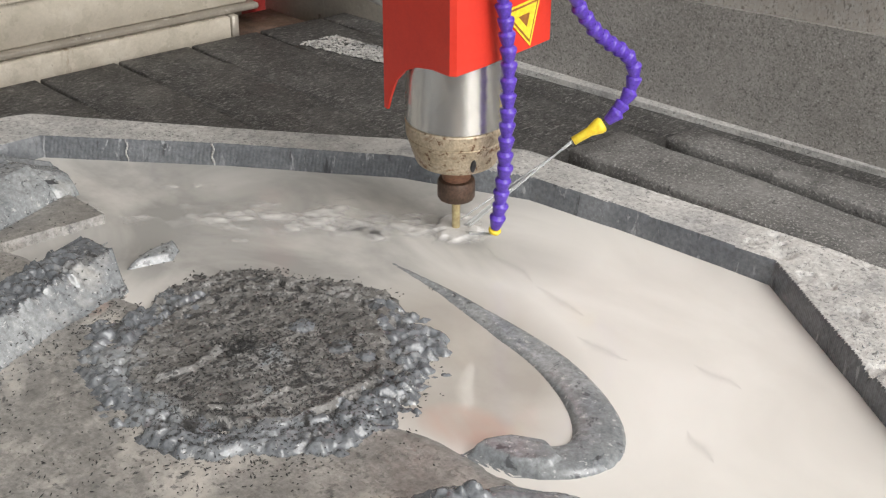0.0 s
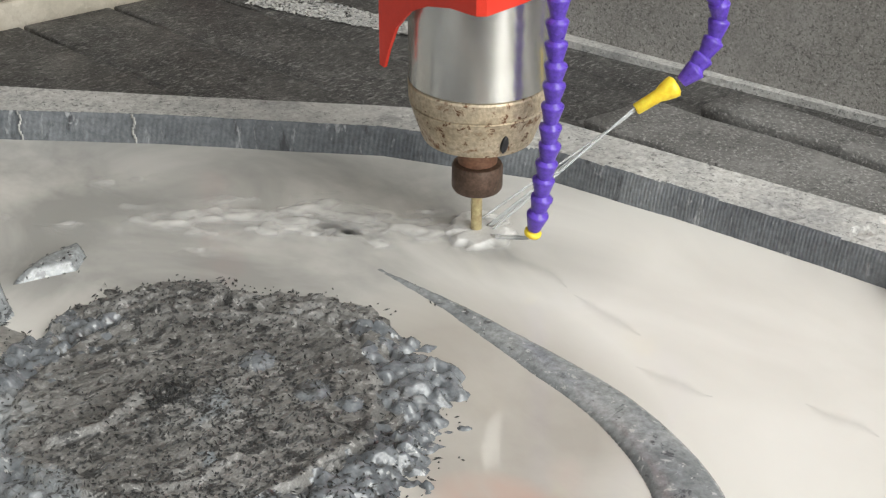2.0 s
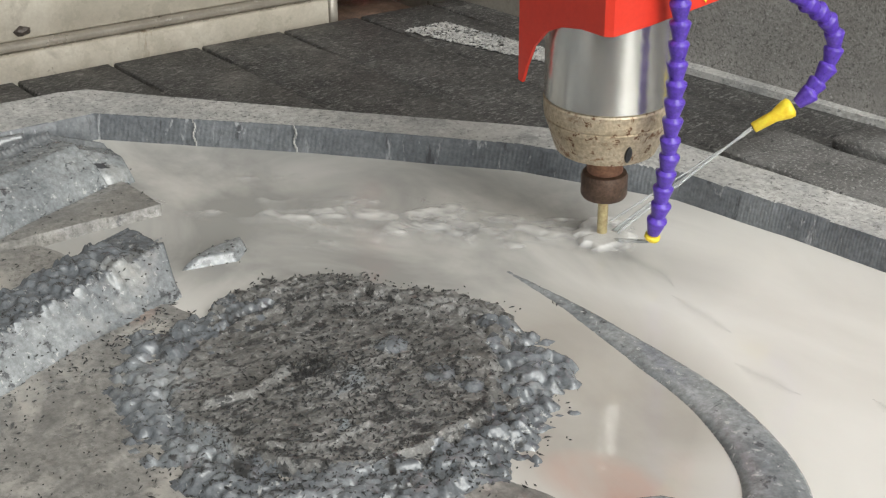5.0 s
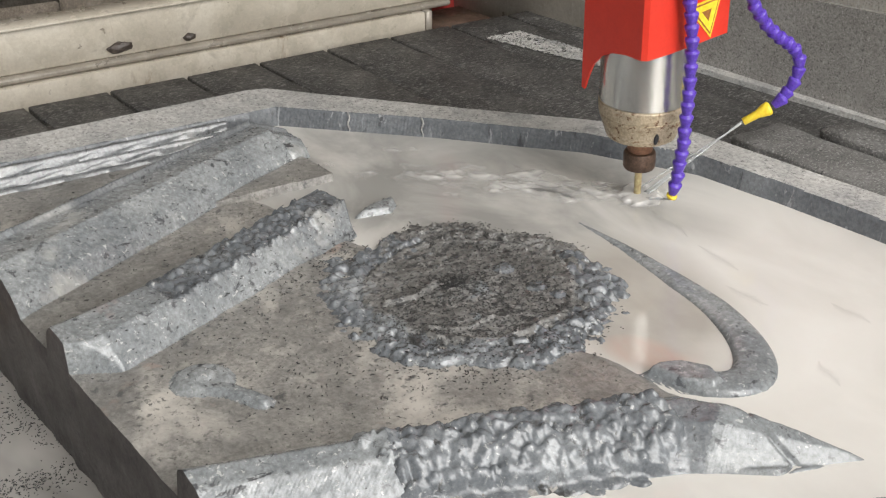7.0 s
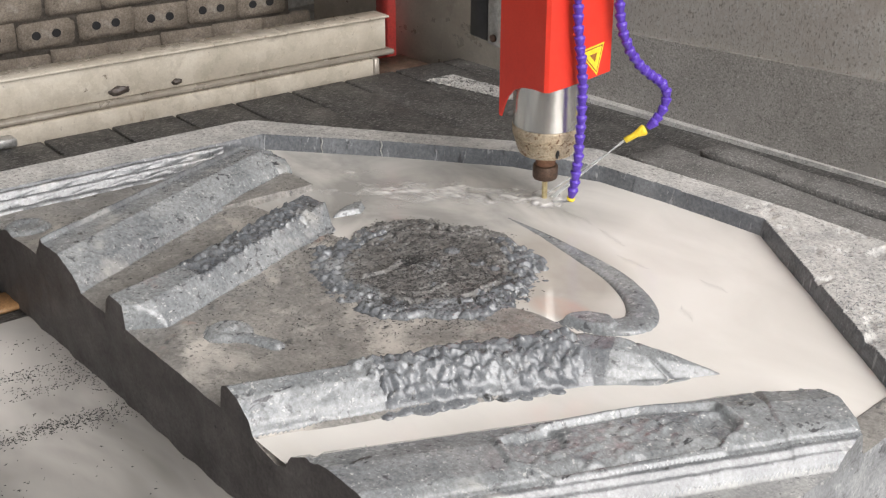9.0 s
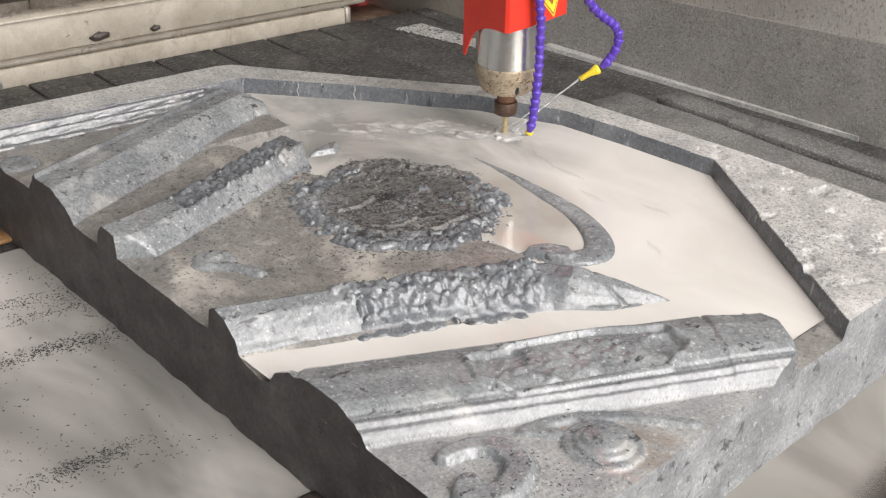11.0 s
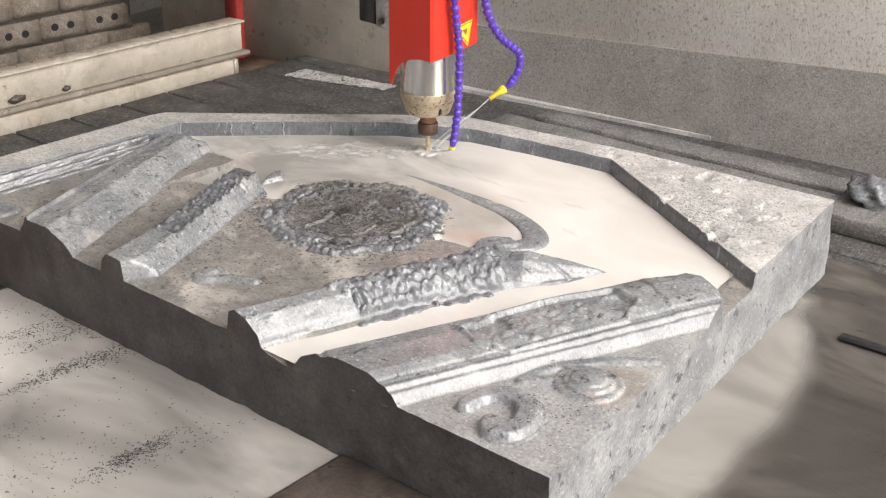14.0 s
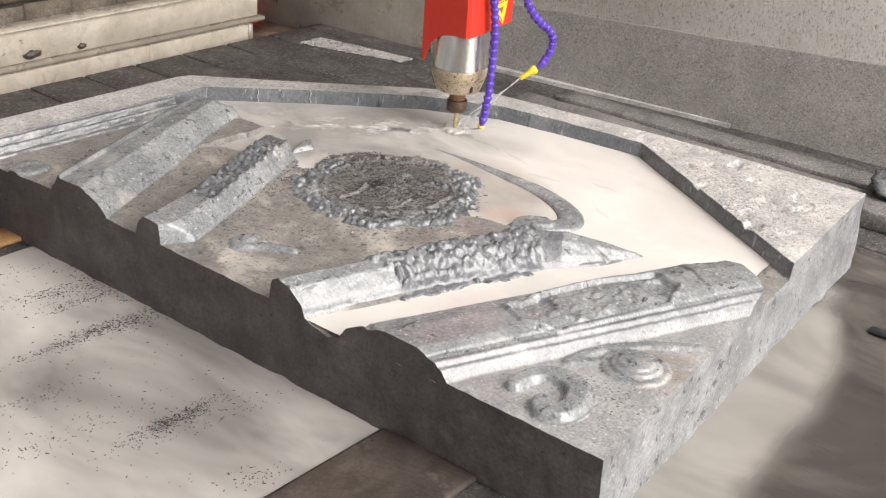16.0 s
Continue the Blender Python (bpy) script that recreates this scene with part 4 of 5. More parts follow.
for v in bm.verts:
    v.co = Vector((v.co.x * 0.005, v.co.y * 0.019, v.co.z * 0.008)) * (1 + 0.5 * noise.noise(v.co * 2.2))
part("clump_body", bm, WOOD, stain)
CX, CY, CK = set_out(VX - 0.029, 0.52, BED_PLAN)
stain.location = (CX, CY, 0.055 * CK)
CX, CY, CK = set_out(VX - 0.029, 0.655, BED_PLAN)
clump2 = copy_thing(stain, Matrix.Translation((CX, CY, 0.052 * CK)))
clump2.scale = (1, 0.5, 0.7)


def build_brick_wall():
    wall = thing("wall_brick", "weathered perforated brick wall with dark joints", "brick wall", kind="structure")
    part("mortar_bed", box_bm(-2.95, -3.6, -0.95, -2.83, 1.50, 3.3), MORTAR, wall)
    settle(wall)
    (ax, ay, _), (cx, cy, _) = set_out(-2.83, 0.0, BED_PLAN), set_out(-2.83, 1.0, BED_PLAN)
    WALL_TURN = math.atan2(ax - cx, cy - ay)
    rr = random.Random(3)
    shapes = []
    for holes in (True, False):
        for k in range(3):
            bm = bmesh.new()
            L, Hh = 0.158, 0.076
            ys, zs = np.linspace(0, L, 11), np.linspace(0, Hh, 6)
            vv = [[bm.verts.new((0.012 + 0.004 * noise.noise((y * 22 + k * 5, z * 22, k)) - 0.005 * (abs(y - L / 2) > L * 0.46) - 0.005 * (abs(z - Hh / 2) > Hh * 0.44), y, z)) for z in zs] for y in ys]
            for i in range(10):
                for j in range(5):
                    bm.faces.new((vv[i][j], vv[i + 1][j], vv[i + 1][j + 1], vv[i][j + 1]))
            edge = [e for e in bm.edges if e.is_boundary]
            r = bmesh.ops.extrude_edge_only(bm, edges=edge)
            for v in [e for e in r["geom"] if isinstance(e, bmesh.types.BMVert)]:
                v.co.x = -0.02
            bm.normal_update()
            me = bpy.data.meshes.new("brick")
            bm.to_mesh(me)
            bm.free()
            me.materials.append(BRICK)
            me.shade_smooth()
            shapes.append((holes, me))
    # Flat black discs stand in for the shade inside the brick cores.
    bm = lathe([(0.0125, -0.004), (0.012, 0.0), (0.011, 0.001), (0.0002, 0.001)], 14)
    hole_me = bpy.data.meshes.new("core_hole")
    bm.to_mesh(hole_me)
    bm.free()
    hole_me.materials.append(BLACK)
    for row in range(17):
        holes_row = row % 2 == 0
        y = -1.05 + (0.08 if row % 2 else 0.0)
        while y < 1.42:
            me = rr.choice([m for h_, m in shapes])
            ob = new("brick", me)
            ob.parent = wall
            bx, by, k = set_out(-2.832 + rr.uniform(-0.006, 0.004), y + rr.uniform(-0.006, 0.006), BED_PLAN)
            ob.location = (bx, by, k * (-0.42 + row * 0.087 + rr.uniform(-0.004, 0.004)))
            ob.rotation_euler = (rr.uniform(-0.02, 0.02), 0, WALL_TURN + rr.uniform(-0.012, 0.012))
            ob.scale = (k, k, k)
            if holes_row:
                for dy in (0.050, 0.105):
                    hb = new("core_hole", hole_me)
                    hb.parent = ob
                    hb.matrix_local = pose(0.0145, dy, 0.040, 0, 90, 0)
            y += 0.169


build_brick_wall()
post = thing("red_post", "dark red painted steel post beside the brick wall", "post")
part("post_body", box_bm(-2.16, 1.36, -0.8, -2.105, 1.42, 2.2, 0.004), POST_RED, post)
settle(post)


# Unseen shell round the bed, added to enclose it and bounce the light.
def build_room():
    fl = part("floor", box_bm(-4.2, -4.6, -0.9, 4.6, 3.2, -0.8), CONCRETE)
    tagged(fl, "grey workshop concrete floor", "floor", kind="structure")
    for name, b in (("wall_west", (-4.3, -4.6, -0.8, -4.2, 3.2, 3.6)), ("wall_south", (-4.2, -4.7, -0.8, -2.0, -4.6, 3.6)), ("wall_south_right", (0.8, -4.7, -0.8, 4.6, -4.6, 3.6)), ("wall_south_sill", (-2.0, -4.7, -0.8, 0.8, -4.6, 1.15)), ("wall_south_lintel", (-2.0, -4.7, 3.05, 0.8, -4.6, 3.6)), ("wall_north", (-4.2, 3.2, -0.8, 4.6, 3.3, 3.6))):
        tagged(part(name, box_bm(*b), CONCRETE), "plain grey workshop wall, unseen, added to bounce light", "wall", kind="structure")
    w = part("wall_east", box_bm(4.5, 2.2, -0.8, 4.6, 3.2, 3.6), CONCRETE)
    tagged(w, "unseen workshop wall beside the wide doorway, added to bounce light", "wall", kind="structure")
    tagged(part("wall_east_south", box_bm(4.5, -4.6, -0.8, 4.6, -1.8, 3.6), CONCRETE), "unseen workshop wall beside the wide doorway, added to bounce light", "wall", kind="structure")
    for name, b in (("ceiling", (-4.2, -4.6, 3.62, 0.9, 3.2, 3.7)), ("ceiling_east", (3.9, -4.6, 3.62, 4.6, 3.2, 3.7)), ("ceiling_south", (0.9, -4.6, 3.62, 3.9, -0.5, 3.7)), ("ceiling_north", (0.9, 2.3, 3.62, 3.9, 3.2, 3.7))):
        tagged(part(name, box_bm(*b), CONCRETE), "plain pale unseen ceiling round the skylight, added to bounce light", "ceiling", kind="structure")


build_room()
part_g = part("ground", box_bm(-60, -60, -1.0, 60, 60, -0.92), CONCRETE)
tagged(part_g, "grey concrete yard outside the workshop", "ground", kind="structure")

# ---------------------------------------------------------------- spindle head; its origin is the cutter's tip


def build_head():
    head = thing("spindle_head", "red-covered milling spindle with purple coolant hoses", "milling spindle")
    sharp(part("cutter", lathe([(0.0035, 0.0), (0.0045, 0.002), (0.0045, 0.054), (0.003, 0.055)], 16), BRASS, head, "gold-coated milling cutter"))
    sharp(part("collet_nut", lathe([(0.013, 0.031), (0.0185, 0.0325), (0.0200, 0.035), (0.0200, 0.052), (0.0188, 0.0545), (0.0150, 0.0555)], 36), NUT, head, "dark oxidised collet nut"))
    sharp(part("shaft_collar", lathe([(0.0145, 0.055), (0.0155, 0.056), (0.0155, 0.074), (0.0150, 0.080)], 32), COLLAR, head, "rusty shaft collar"))
    cap = sharp(part("nose_cap", lathe([(0.018, 0.0765), (0.037, 0.0765), (0.0425, 0.0785), (0.044, 0.082), (0.0520, 0.106), (0.0528, 0.1085), (0.0518, 0.1095), (0.0532, 0.1105), (0.0540, 0.124), (0.0530, 0.1255)], 56), RUSTY, head, "rust-spotted steel nose cap"), 25)
    # Black ovals laid on the cap paint the shade inside its slots.
    for a in (-150, -20, 100, 215):
        s = lathe([(0.0028, -0.0015), (0.0028, 0.001), (0.002, 0.0013)], 14)
        for v in s.verts:
            v.co.y *= 2.9
        rr = 0.0475
        s.transform(Matrix.Translation((rr * math.cos(radians(a)), rr * math.sin(radians(a)), 0.090)) @ pose(0, 0, 0, 0, 0, a) @ pose(0, 0, 0, 0, 90 + 18, 0) @ pose(0, 0, 0, 0, 0, 90))
        part("cap_slot", s, BLACK, cap)
    sharp(part("spindle_body", lathe([(0.0525, 0.1258), (0.0535, 0.127), (0.0535, 0.60)], 64), CHROME, head, "brushed steel spindle body"))
    # folded red cover: near corner towards +x and -y
    bm = bmesh.new()
    pts = []
    arc = [(-0.046, 0.138), (-0.041, 0.137), (-0.036, 0.152), (-0.027, 0.172), (-0.012, 0.188), (0.006, 0.197), (0.030, 0.202), (0.056, 0.203)]
    low = [bm.verts.new((x, -0.059, z)) for x, z in arc] + [bm.verts.new((0.061, -0.054, 0.203)), bm.verts.new((0.063, -0.020, 0.205)), bm.verts.new((0.063, 0.068, 0.212))]
    high = [bm.verts.new((v.co.x, v.co.y, 0.72)) for v in low]
    for k in range(len(low) - 1):
        bm.faces.new((low[k], low[k + 1], high[k + 1], high[k]))
    cover = part("red_cover", bm, RED, head, "folded glossy red sheet cover", smooth=False)
    sol = cover.modifiers.new("thickness", "SOLIDIFY")
    sol.thickness, sol.offset = 0.003, -1
    # warning sign on the cover's side
    tri = [(0.040, 0.212), (0.052, 0.262), (0.000, 0.256)]

    def sign_bm(k, dx):
        cy, cz = sum(p[0] for p in tri) / 3, sum(p[1] for p in tri) / 3
        bm = bmesh.new()
        f = bm.faces.new([bm.verts.new((0.0634 + dx, cy + (y - cy) * k, cz + (z - cz) * k)) for y, z in tri])
        r = bmesh.ops.extrude_face_region(bm, geom=[f])
        for v in [e for e in r["geom"] if isinstance(e, bmesh.types.BMVert)]:
            v.co.x += 0.0006
        bmesh.ops.recalc_face_normals(bm, faces=bm.faces[:])
        return bm

    sign = part("warning_sign", sign_bm(1.0, 0.0), YELLOW, head, "yellow triangular warning sign", smooth=False)
    part("sign_border", sign_bm(0.86, 0.0005), SIGN_DARK, sign, smooth=False)
    part("sign_field", sign_bm(0.74, 0.0010), YELLOW, sign, smooth=False)
    part("sign_mark", sign_bm(0.28, 0.0015), SIGN_DARK, sign, smooth=False)
    # guide rail block behind
    part("guide_cover", box_bm(-0.138, -0.045, 0.240, -0.096, 0.05, 0.72, 0.002), BLACK, head, "black rail cover")
    blk = part("guide_block", box_bm(-0.0955, -0.045, 0.236, -0.050, 0.05, 0.72, 0.003), ALU, head, "aluminium guide block")
    for z in (0.25, 0.325, 0.40):
        part("screw", lathe([(0.006, 0), (0.006, 0.004), (0.004, 0.0055)], 14, m=pose(-0.078, -0.045, z, 90, 0, 0)), NUT, blk)

    def seg_profile(s):
        return [(0.0058 * s, 0.0), (0.0062 * s, 0.001), (0.0098 * s, 0.0125), (0.0102 * s, 0.0140), (0.0098 * s, 0.0152), (0.0072 * s, 0.0165), (0.0060 * s, 0.018)]

    proto = {}

    def hose(name, pts, s=1.0):
        h = part(name, lathe([(0.0045 * s, 0), (0.0045 * s, 0.002)], 12, m=Matrix.Translation(pts[0])), PURPLE, head, "segmented purple coolant hose")
        P = [Vector(p) for p in pts]
        curve = []
        for k in range(len(P) - 1):
            p0, p1, p2, p3 = P[max(k - 1, 0)], P[k], P[k + 1], P[min(k + 2, len(P) - 1)]
            for j in range(24):
                t = j / 24
                curve.append(0.5 * ((2 * p1) + (p2 - p0) * t + (2 * p0 - 5 * p1 + 4 * p2 - p3) * t * t + (3 * p1 - p0 - 3 * p2 + p3) * t ** 3))
        curve.append(P[-1])
        step, run, last = 0.0172 * s, 0.0, curve[0]
        if s not in proto:
            bm = lathe(seg_profile(s), 20)
            me = bpy.data.meshes.new("hose_segment")
            bm.to_mesh(me)
            bm.free()
            me.materials.append(PURPLE)
            me.shade_smooth()
            me.set_sharp_from_angle(angle=radians(50))
            proto[s] = me
        anchors = [curve[0]]
        for a, b in zip(curve, curve[1:]):
            run += (b - a).length
            if run >= step:
                anchors.append(b)
                run = 0.0
        if (anchors[-1] - curve[-1]).length > 0.3 * step:
            anchors.append(curve[-1])
        rr = random.Random(len(pts))
        for a, b in zip(anchors, anchors[1:]):
            ob = new("hose_segment", proto[s])
            ob.parent = h
            d = (a - b) + Vector((rr.uniform(-1, 1), rr.uniform(-1, 1), 0)) * 0.0009
            ob.matrix_local = frame_to(b, d)
        return h

    ha = hose("hose", [(0.078, -0.026, 0.72), (0.078, -0.022, 0.45), (0.078, -0.016, 0.31), (0.080, -0.004, 0.215), (0.077, -0.002, 0.12), (0.071, -0.001, 0.06), (0.064, -0.002, 0.020)], 0.84)
    part("nozzle", lathe([(0.0040, 0.0), (0.0062, 0.0004), (0.0068, 0.002), (0.0068, 0.0035), (0.0058, 0.0045)], 20, m=frame_to((0.0628, -0.0022, 0.0165), (0.35, 0.05, 1))), YELLOW, ha, "yellow hose tip")
    hb = hose("hose", [(0.082, 0.052, 0.72), (0.082, 0.055, 0.45), (0.083, 0.060, 0.33), (0.086, 0.075, 0.265), (0.092, 0.110, 0.215), (0.098, 0.148, 0.185), (0.100, 0.158, 0.155), (0.095, 0.146, 0.128), (0.088, 0.133, 0.112)], 0.84)
    nz = frame_to((0.0700, 0.1020, 0.0920), (0.018, 0.031, 0.020))
    part("nozzle", lathe([(0.0038, 0.0), (0.0048, 0.0005), (0.0052, 0.020), (0.0066, 0.024), (0.0086, 0.031), (0.0088, 0.035), (0.0062, 0.037)], 20, m=nz), YELLOW, hb, "yellow jet nozzle")
    for dy in (-0.014, 0.058):
        part("hose_elbow", box_bm(0.064, dy - 0.010, 0.345, 0.090, dy + 0.010, 0.370, 0.004, 2), YELLOW, head, "yellow hose fitting")
    for ob in head.children:
        if not ob.name.startswith("cutter"):
            ob.location.z += 0.015
    return head


HEAD = build_head()
HEAD_SCALE = 0.855


def resize(thing_, k):
    """The head is drawn for a larger frame size: brings it to that of the machine."""
    seen = set()
    for ob in thing_.children_recursive:
        ob.location = Vector(ob.location) * k
        if ob.data.name not in seen:
            seen.add(ob.data.name)
            ob.data.transform(Matrix.Scale(k, 4))
        for mod in ob.modifiers:
            mod.thickness *= k


resize(HEAD, HEAD_SCALE)


def build_jet():
    jet = thing("water_jet", "thin coolant jet striking the cutter", "water")
    a, b = Vector((0.070, 0.102, 0.107)), Vector((0.004, 0.006, 0.012))
    for k, (off, r0, r1) in enumerate((((0, 0, 0), 0.0011, 0.0014), ((0.001, -0.001, 0.003), 0.0007, 0.0012), ((-0.001, 0.001, -0.002), 0.0006, 0.0012), ((0.001, 0.0, 0.0012), 0.0005, 0.0010))):
        bm = bmesh.new()
        prof = []
        L = (b - a).length
        b2 = b + Vector((0.004 * math.sin(k * 2.1), 0.004 * math.cos(k * 1.7), 0.006 * math.sin(k * 4.0)))
        for j in range(16):
            t = j / 15
            prof.append((r0 + (r1 - r0) * t + 0.0007 * noise.noise((t * 9, k * 3.0, 0)), t * L))
        part("stream", lathe(prof, 12, m=frame_to(a + Vector(off), b2 - a - Vector(off))), JET, jet)
    a, b = Vector((0.060, -0.003, 0.028)), Vector((0.006, 0.002, 0.006))
    part("stream", lathe([(0.0014, 0), (0.0018, 0.02), (0.0022, (b - a).length)], 12, m=frame_to(a, b - a)), JET, jet)
    return jet


JETS = build_jet()
resize(JETS, HEAD_SCALE)


def build_foam():
    """Churned foam round the cutter and trailing away from it, as flat broken rafts."""
    pieces = []
    for k in range(6):
        foam = thing("foam_patch", "churned white foam trailing from the cutter", "foam", group="foam on the pool")
        n = 110
        span = 0.034 if k == 0 else 0.055 + 0.024 * k
        cx, cy = (0.0, 0.0) if k == 0 else (-0.70 * (0.01 + 0.040 * k), -0.62 * (0.01 + 0.040 * k))
        gx, gy = np.meshgrid(np.linspace(-span, span, n), np.linspace(-span, span, n), indexing="ij")
        ax, ay = gx * 0.75 + gy * 0.66, -gx * 0.66 + gy * 0.75
        v = 0.80 * fbm(ax * 0.6 + 3 * k + 5, ay * 1.1 + 7 * k + 5, 34, 4) + 0.20 * fbm(ax + 2 * k + 9, ay * 1.4 + 9, 90, 3)
        edge = np.hypot(ax / span, ay / (span * (0.95 if k == 0 else 0.45)))
        thr = 0.35 + 0.022 * k + 0.34 * edge ** 2 - (0.10 if k == 0 else 0.0)
        z = np.clip(v - thr, -1, 0.22) * (0.028 if k == 0 else 0.021)
        idx = np.arange(n * n).reshape(n, n)
        q = np.stack([idx[:-1, :-1], idx[1:, :-1], idx[1:, 1:], idx[:-1, 1:]], -1)
        ok = (z > -0.004) & (edge < 1.0)
        ok = ok[:-1, :-1] & ok[1:, :-1] & ok[1:, 1:] & ok[:-1, 1:]
        used, inv = np.unique(q[ok], return_inverse=True)
        co = np.stack([(gx + cx).ravel(), (gy + cy).ravel(), z.ravel()], -1)[used]
        me = bpy.data.meshes.new("foam_body")
        me.from_pydata(co.tolist(), [], inv.reshape(-1, 4).tolist())
        me.materials.append(FOAM)
        me.shade_smooth()
        ob = new("foam_body", me)
        ob.parent = foam
        pieces.append(foam)
    return pieces


FOAMS = build_foam()


def build_ripples():
    out = []
    rr = random.Random(31)
    for k, (x, y, ln, ang) in enumerate(((-0.70, 0.72, 0.07, -8), (-0.61, 0.70, 0.06, -4), (-0.52, 0.66, 0.05, 6), (-0.36, 0.60, 0.04, -20), (-0.86, 0.66, 0.05, 12), (-0.42, 0.70, 0.045, 4))):
        st = thing("scum_streak", "dark wisp of stone slurry drifting on the pool", "slurry", group="wisps on the pool")
        bm = bmesh.new()
        rows = []
        for j in range(15):
            t = j / 14 - 0.5
            w = 0.0085 * (1 - (2 * t) ** 2) * (0.85 + 0.3 * rr.random())
            yo = 0.006 * noise.noise((t * 2.2, k * 7.0, 0))
            rows.append((bm.verts.new((t * ln, yo - w, 0)), bm.verts.new((t * ln, yo, 0.0009)), bm.verts.new((t * ln, yo + w, 0))))
        for a, b in zip(rows, rows[1:]):
            bm.faces.new((a[0], b[0], b[1], a[1])), bm.faces.new((a[1], b[1], b[2], a[2]))
        part("streak_body", bm, STREAK, st)
        x, y, _ = set_out(x, y, SLAB_PLAN)
        out.append((st, x, y, ang))
    return out


STREAK = surface("grey_slurry", ((0.22, 0.21, 0.20), (0.28, 0.27, 0.26), (0.36, 0.35, 0.33)), (), (0.2, 0.4))
thin_to_clear(STREAK, 0.0018, 0.28)
STREAKS = build_ripples()


# ---------------------------------------------------------------- loose chips
def chips(name, label, spots, seed, height, mat=CHIP, plan=SLAB_PLAN):
    rr = random.Random(seed)
    th = thing(name, label, "stone chips", kind="stuff")
    bm = bmesh.new()
    for x0, y0, sx, sy, ang, n in spots:
        c, s_ = math.cos(radians(ang)), math.sin(radians(ang))
        for _ in range(n):
            a, b = rr.gauss(0, sx), rr.gauss(0, sy)
            x, y = x0 + a * c - b * s_, y0 + a * s_ + b * c
            z = height(x, y)
            if z is None:
                continue
            x, y, _ = set_out(x, y, plan)
            ln, w = 0.0007 + 0.0024 * rr.random() ** 3, rr.uniform(0.0003, 0.0008)
            th_ = rr.uniform(0, math.pi)
            dx, dy = math.cos(th_) * ln, math.sin(th_) * ln
            px, py = -math.sin(th_) * w, math.cos(th_) * w
            t = [bm.verts.new(p) for p in ((x - dx, y - dy, z), (x + px, y + py, z), (x + dx, y + dy, z + 0.0004), (x - px, y - py, z), (x, y, z + 0.0009))]
            bm.faces.new((t[0], t[3], t[4])), bm.faces.new((t[3], t[2], t[4])), bm.faces.new((t[2], t[1], t[4])), bm.faces.new((t[1], t[0], t[4]))
    part("chip_grains", bm, mat, th, smooth=False)


def on_slab(x, y):
    v = y / float(back_y(x))
    u = (x - XL) / (-XL - 0.103 * y)
    if not (0.004 < u < 0.996 and 0.004 < v < 0.99):
        return None
    z = SZ[int(u * (NU - 1)), int(v * (NV - 1))]
    return max(z, WATER) + 0.0006 if z > 0.104 else None


chips("chips_on_medallion", "dark stone chips strewn over the medallion", ((-0.700, 0.405, 0.075, 0.070, 0, 1000), (-0.65, 0.43, 0.045, 0.045, 0, 900), (-0.715, 0.402, 0.016, 0.013, 0, 420), (-0.65, 0.31, 0.07, 0.03, 0, 600), (-0.60, 0.36, 0.03, 0.06, -20, 500), (-0.80, 0.49, 0.06, 0.05, 35, 800), (-0.87, 0.33, 0.03, 0.10, 20, 350), (-0.555, 0.40, 0.010, 0.04, 10, 100)), 1, on_slab)
chips("chips_on_ground", "dark stone chips on the carved ground", ((-0.83, 0.20, 0.05, 0.10, 20, 240), (-0.75, 0.12, 0.10, 0.05, 0, 120), (-0.62, 0.17, 0.06, 0.05, 0, 160), (-0.98, 0.14, 0.03, 0.14, 22, 170), (-1.15, 0.2, 0.05, 0.14, 10, 220), (-0.90, 0.48, 0.1, 0.03, 30, 150), (-0.07, 0.13, 0.04, 0.05, 0, 160)), 2, on_slab)
chips("chips_on_bed", "drifts of dark chips in the slurry before the slab", ((-0.79, -0.12, 0.055, 0.009, 88, 480), (-0.772, -0.05, 0.03, 0.012, 80, 160), (-0.527, -0.175, 0.042, 0.008, 90, 460), (-0.50, -0.16, 0.06, 0.014, 80, 120), (-0.93, -0.08, 0.05, 0.012, 72, 240), (-0.885, -0.08, 0.03, 0.010, 80, 130), (-0.36, -0.19, 0.02, 0.013, 60, 70), (-0.70, -0.32, 0.10, 0.012, 85, 160), (-0.60, -0.32, 0.10, 0.02, 85, 150), (-1.05, -0.15, 0.08, 0.02, 75, 150), (-0.75, -0.2, 0.25, 0.12, 0, 150), (-0.9, -0.02, 0.06, 0.010, 5, 150)), 3, lambda x, y: 0.0052 if y < -0.004 else None, plan=BED_PLAN)
chips("pale_grit_on_rim", "pale grit on the uncut rim of the slab", ((-0.25, 0.80, 0.09, 0.06, 0, 800), (-0.2, 0.72, 0.05, 0.04, -30, 500)), 4, on_slab, STONE_SIDE)

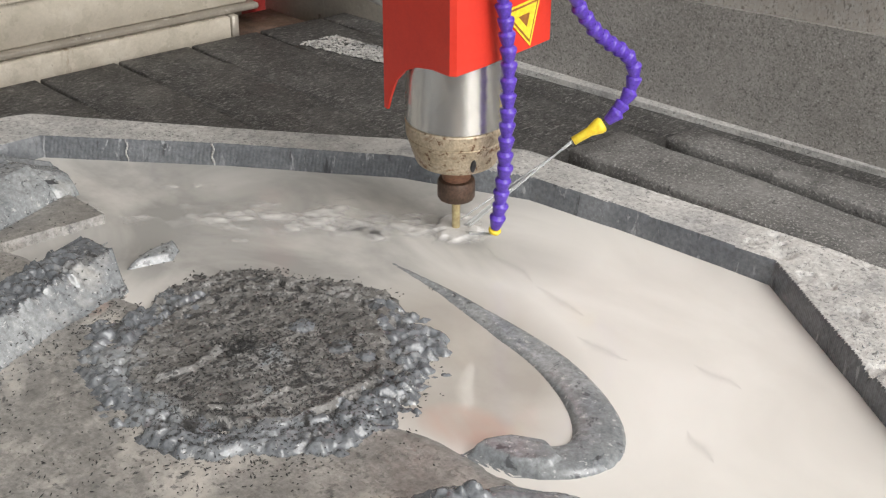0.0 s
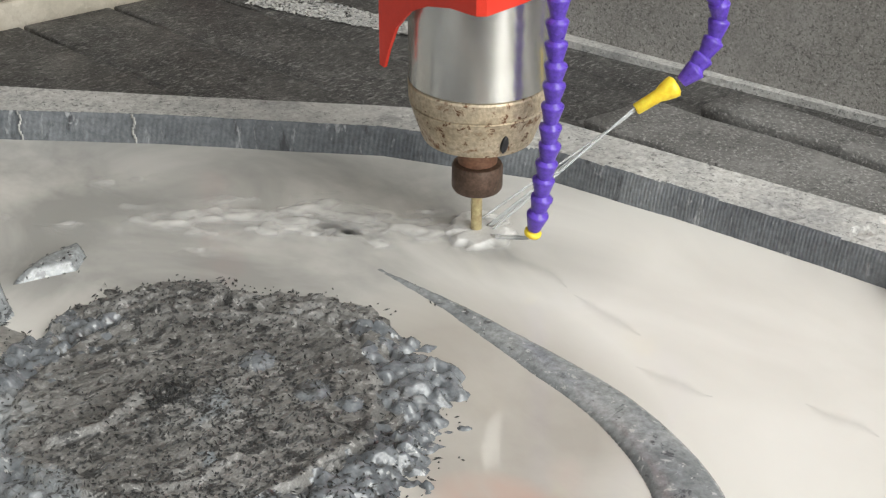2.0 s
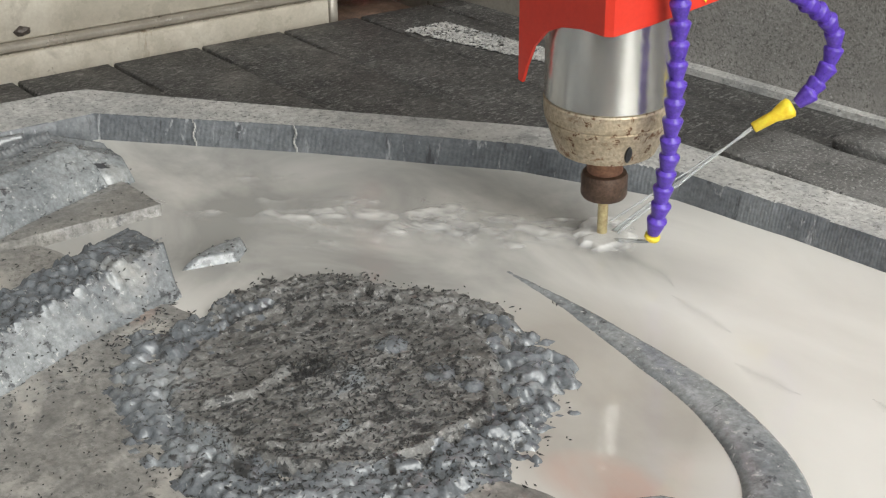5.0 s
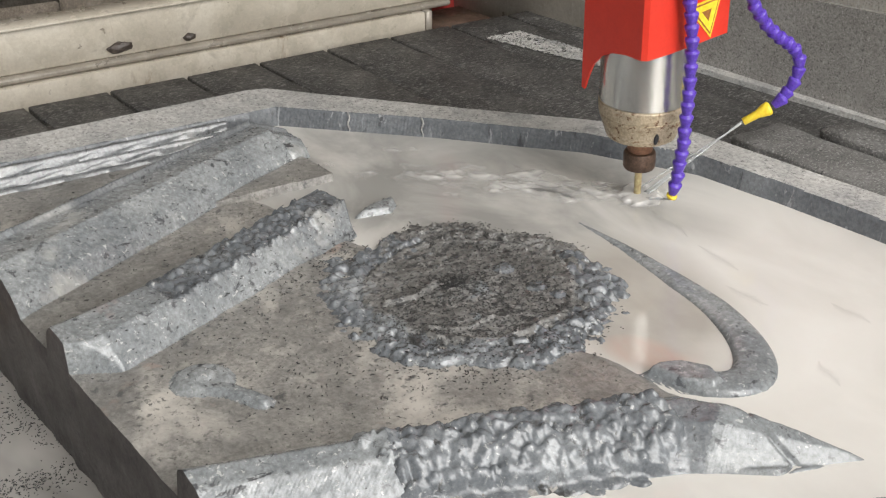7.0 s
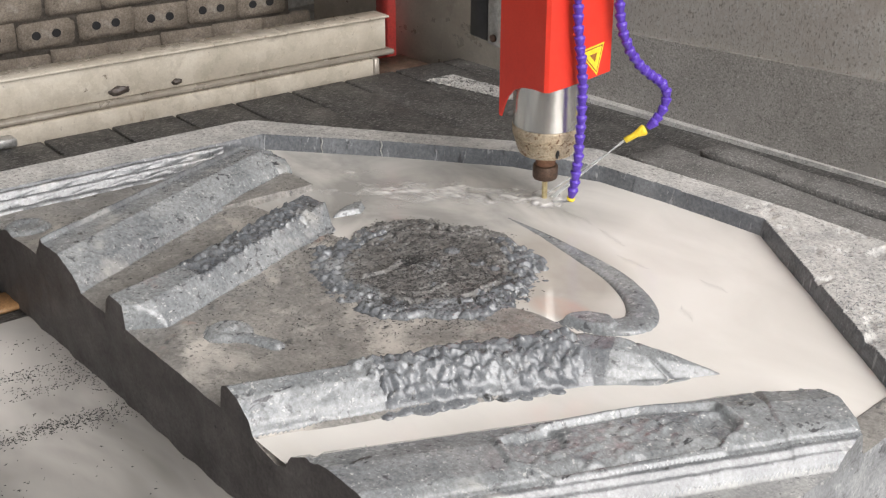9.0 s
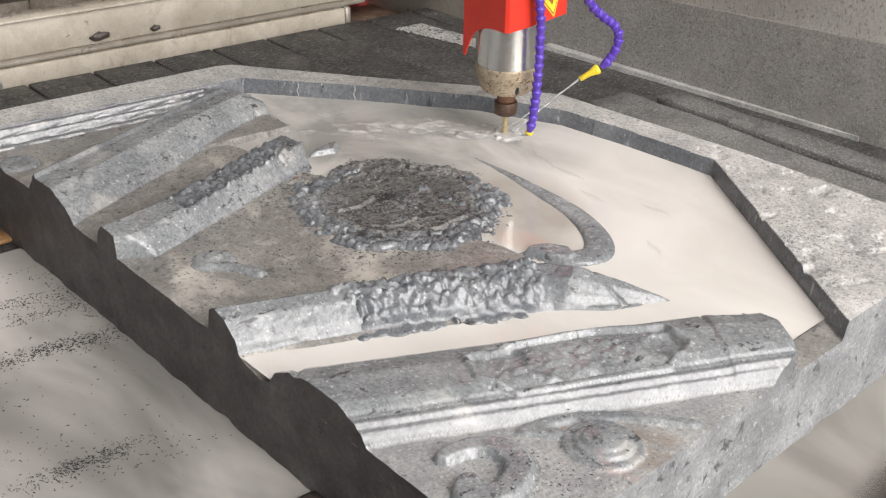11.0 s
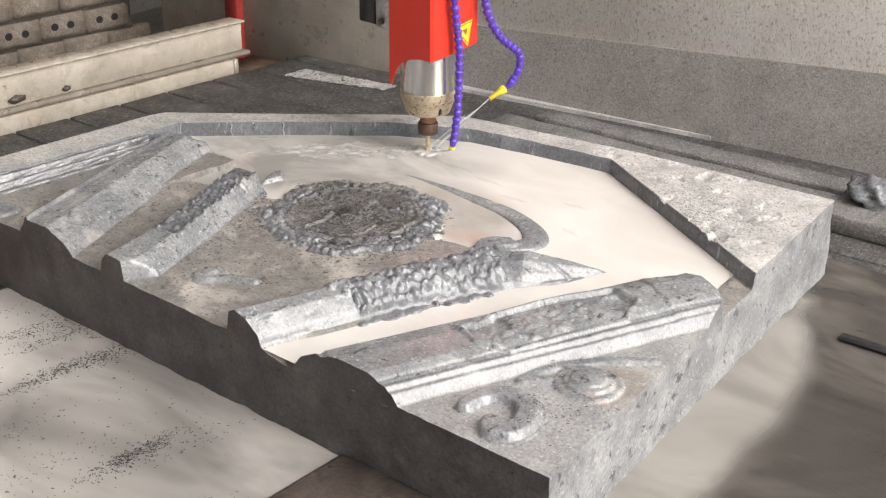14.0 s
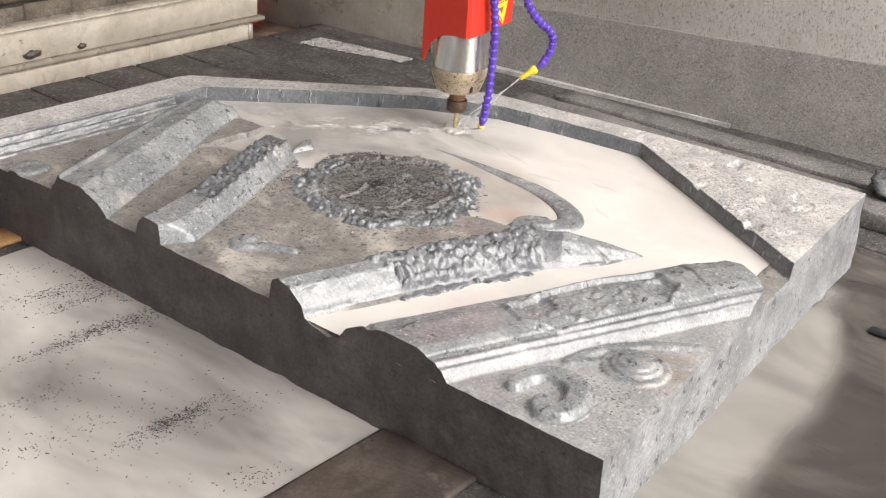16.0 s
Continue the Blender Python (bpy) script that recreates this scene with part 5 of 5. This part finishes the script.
# Crumpled plastic lump, modelled as a rough ball in the wet stone material.
lump = thing("stone_offcut", "crumpled dark plastic lump lying on the bars", "stone")
bm = bmesh.new()
bmesh.ops.create_icosphere(bm, subdivisions=4, radius=1.0)
for v in bm.verts:
    n = v.co.copy()
    v.co = Vector((n.x * 0.040, n.y * 0.034, n.z * 0.027)) * (1 + 0.40 * noise.noise(n * 1.8) + 0.30 * abs(noise.noise(n * 4)) + 0.12 * noise.noise(n * 9))
part("offcut_body", bm, STONE, lump)
LX, LY, LK = set_out(-0.130, 1.245, BED_PLAN)
lump.location = (LX, LY, 0.058 * LK)
strip = thing("metal_strip", "dark metal strip lying in the wet film", "metal strip")
part("strip_body", rough_box(0.03, 0.722, 0.0045, 0.6, 0.742, 0.012, 0.05, 0.001, 1.0), BLACK, strip)
settle(strip)


# ---------------------------------------------------------------- movement
TOOL = [
    (0, -0.711, 0.617, 0.103),
    (0.5, -0.707, 0.617, 0.103),
    (2, -0.693, 0.615, 0.103),
    (3, -0.705, 0.628, 0.103),
    (5, -0.7, 0.623, 0.103),
    (7.5, -0.713, 0.623, 0.103),
    (9, -0.713, 0.608, 0.103),
    (10, -0.727, 0.614, 0.103),
    (12.5, -0.742, 0.63, 0.103),
    (13, -0.745, 0.633, 0.103),
    (14.5, -0.735, 0.626, 0.103),
    (16, -0.734, 0.62, 0.103),
]


def motions():
    walk(HEAD, [(t, pose(x, y, z)) for t, x, y, z in TOOL])
    walk(JETS, [(t, pose(x, y, z)) for t, x, y, z in TOOL])
    times = [k * 0.4 for k in range(41)]
    tx = [float(np.interp(t, [r[0] for r in TOOL], [r[1] for r in TOOL])) for t in times]
    ty = [float(np.interp(t, [r[0] for r in TOOL], [r[2] for r in TOOL])) for t in times]
    for k, f in enumerate(FOAMS):
        walk(f, [(t, pose(x + 0.008 * k * noise.noise((t * 1.1, k * 3.0, 0)), y + 0.008 * k * noise.noise((t * 1.3, k * 3.0, 5)), WATER + 0.0002 * k, 0, 0, (4 + 2 * k) * noise.noise((t * 0.8, k, 2)))) for t, x, y in zip(times, tx, ty)])
    for k, (s, x, y, ang) in enumerate(STREAKS):
        walk(s, [(t, pose(x + 0.02 * noise.noise((t * 0.5, k, 1)) - 0.002 * t, y + 0.015 * noise.noise((t * 0.5, k, 7)), WATER + 0.0006, 0, 0, ang + 15 * noise.noise((t * 0.4, k, 3)))) for t in times])


motions()
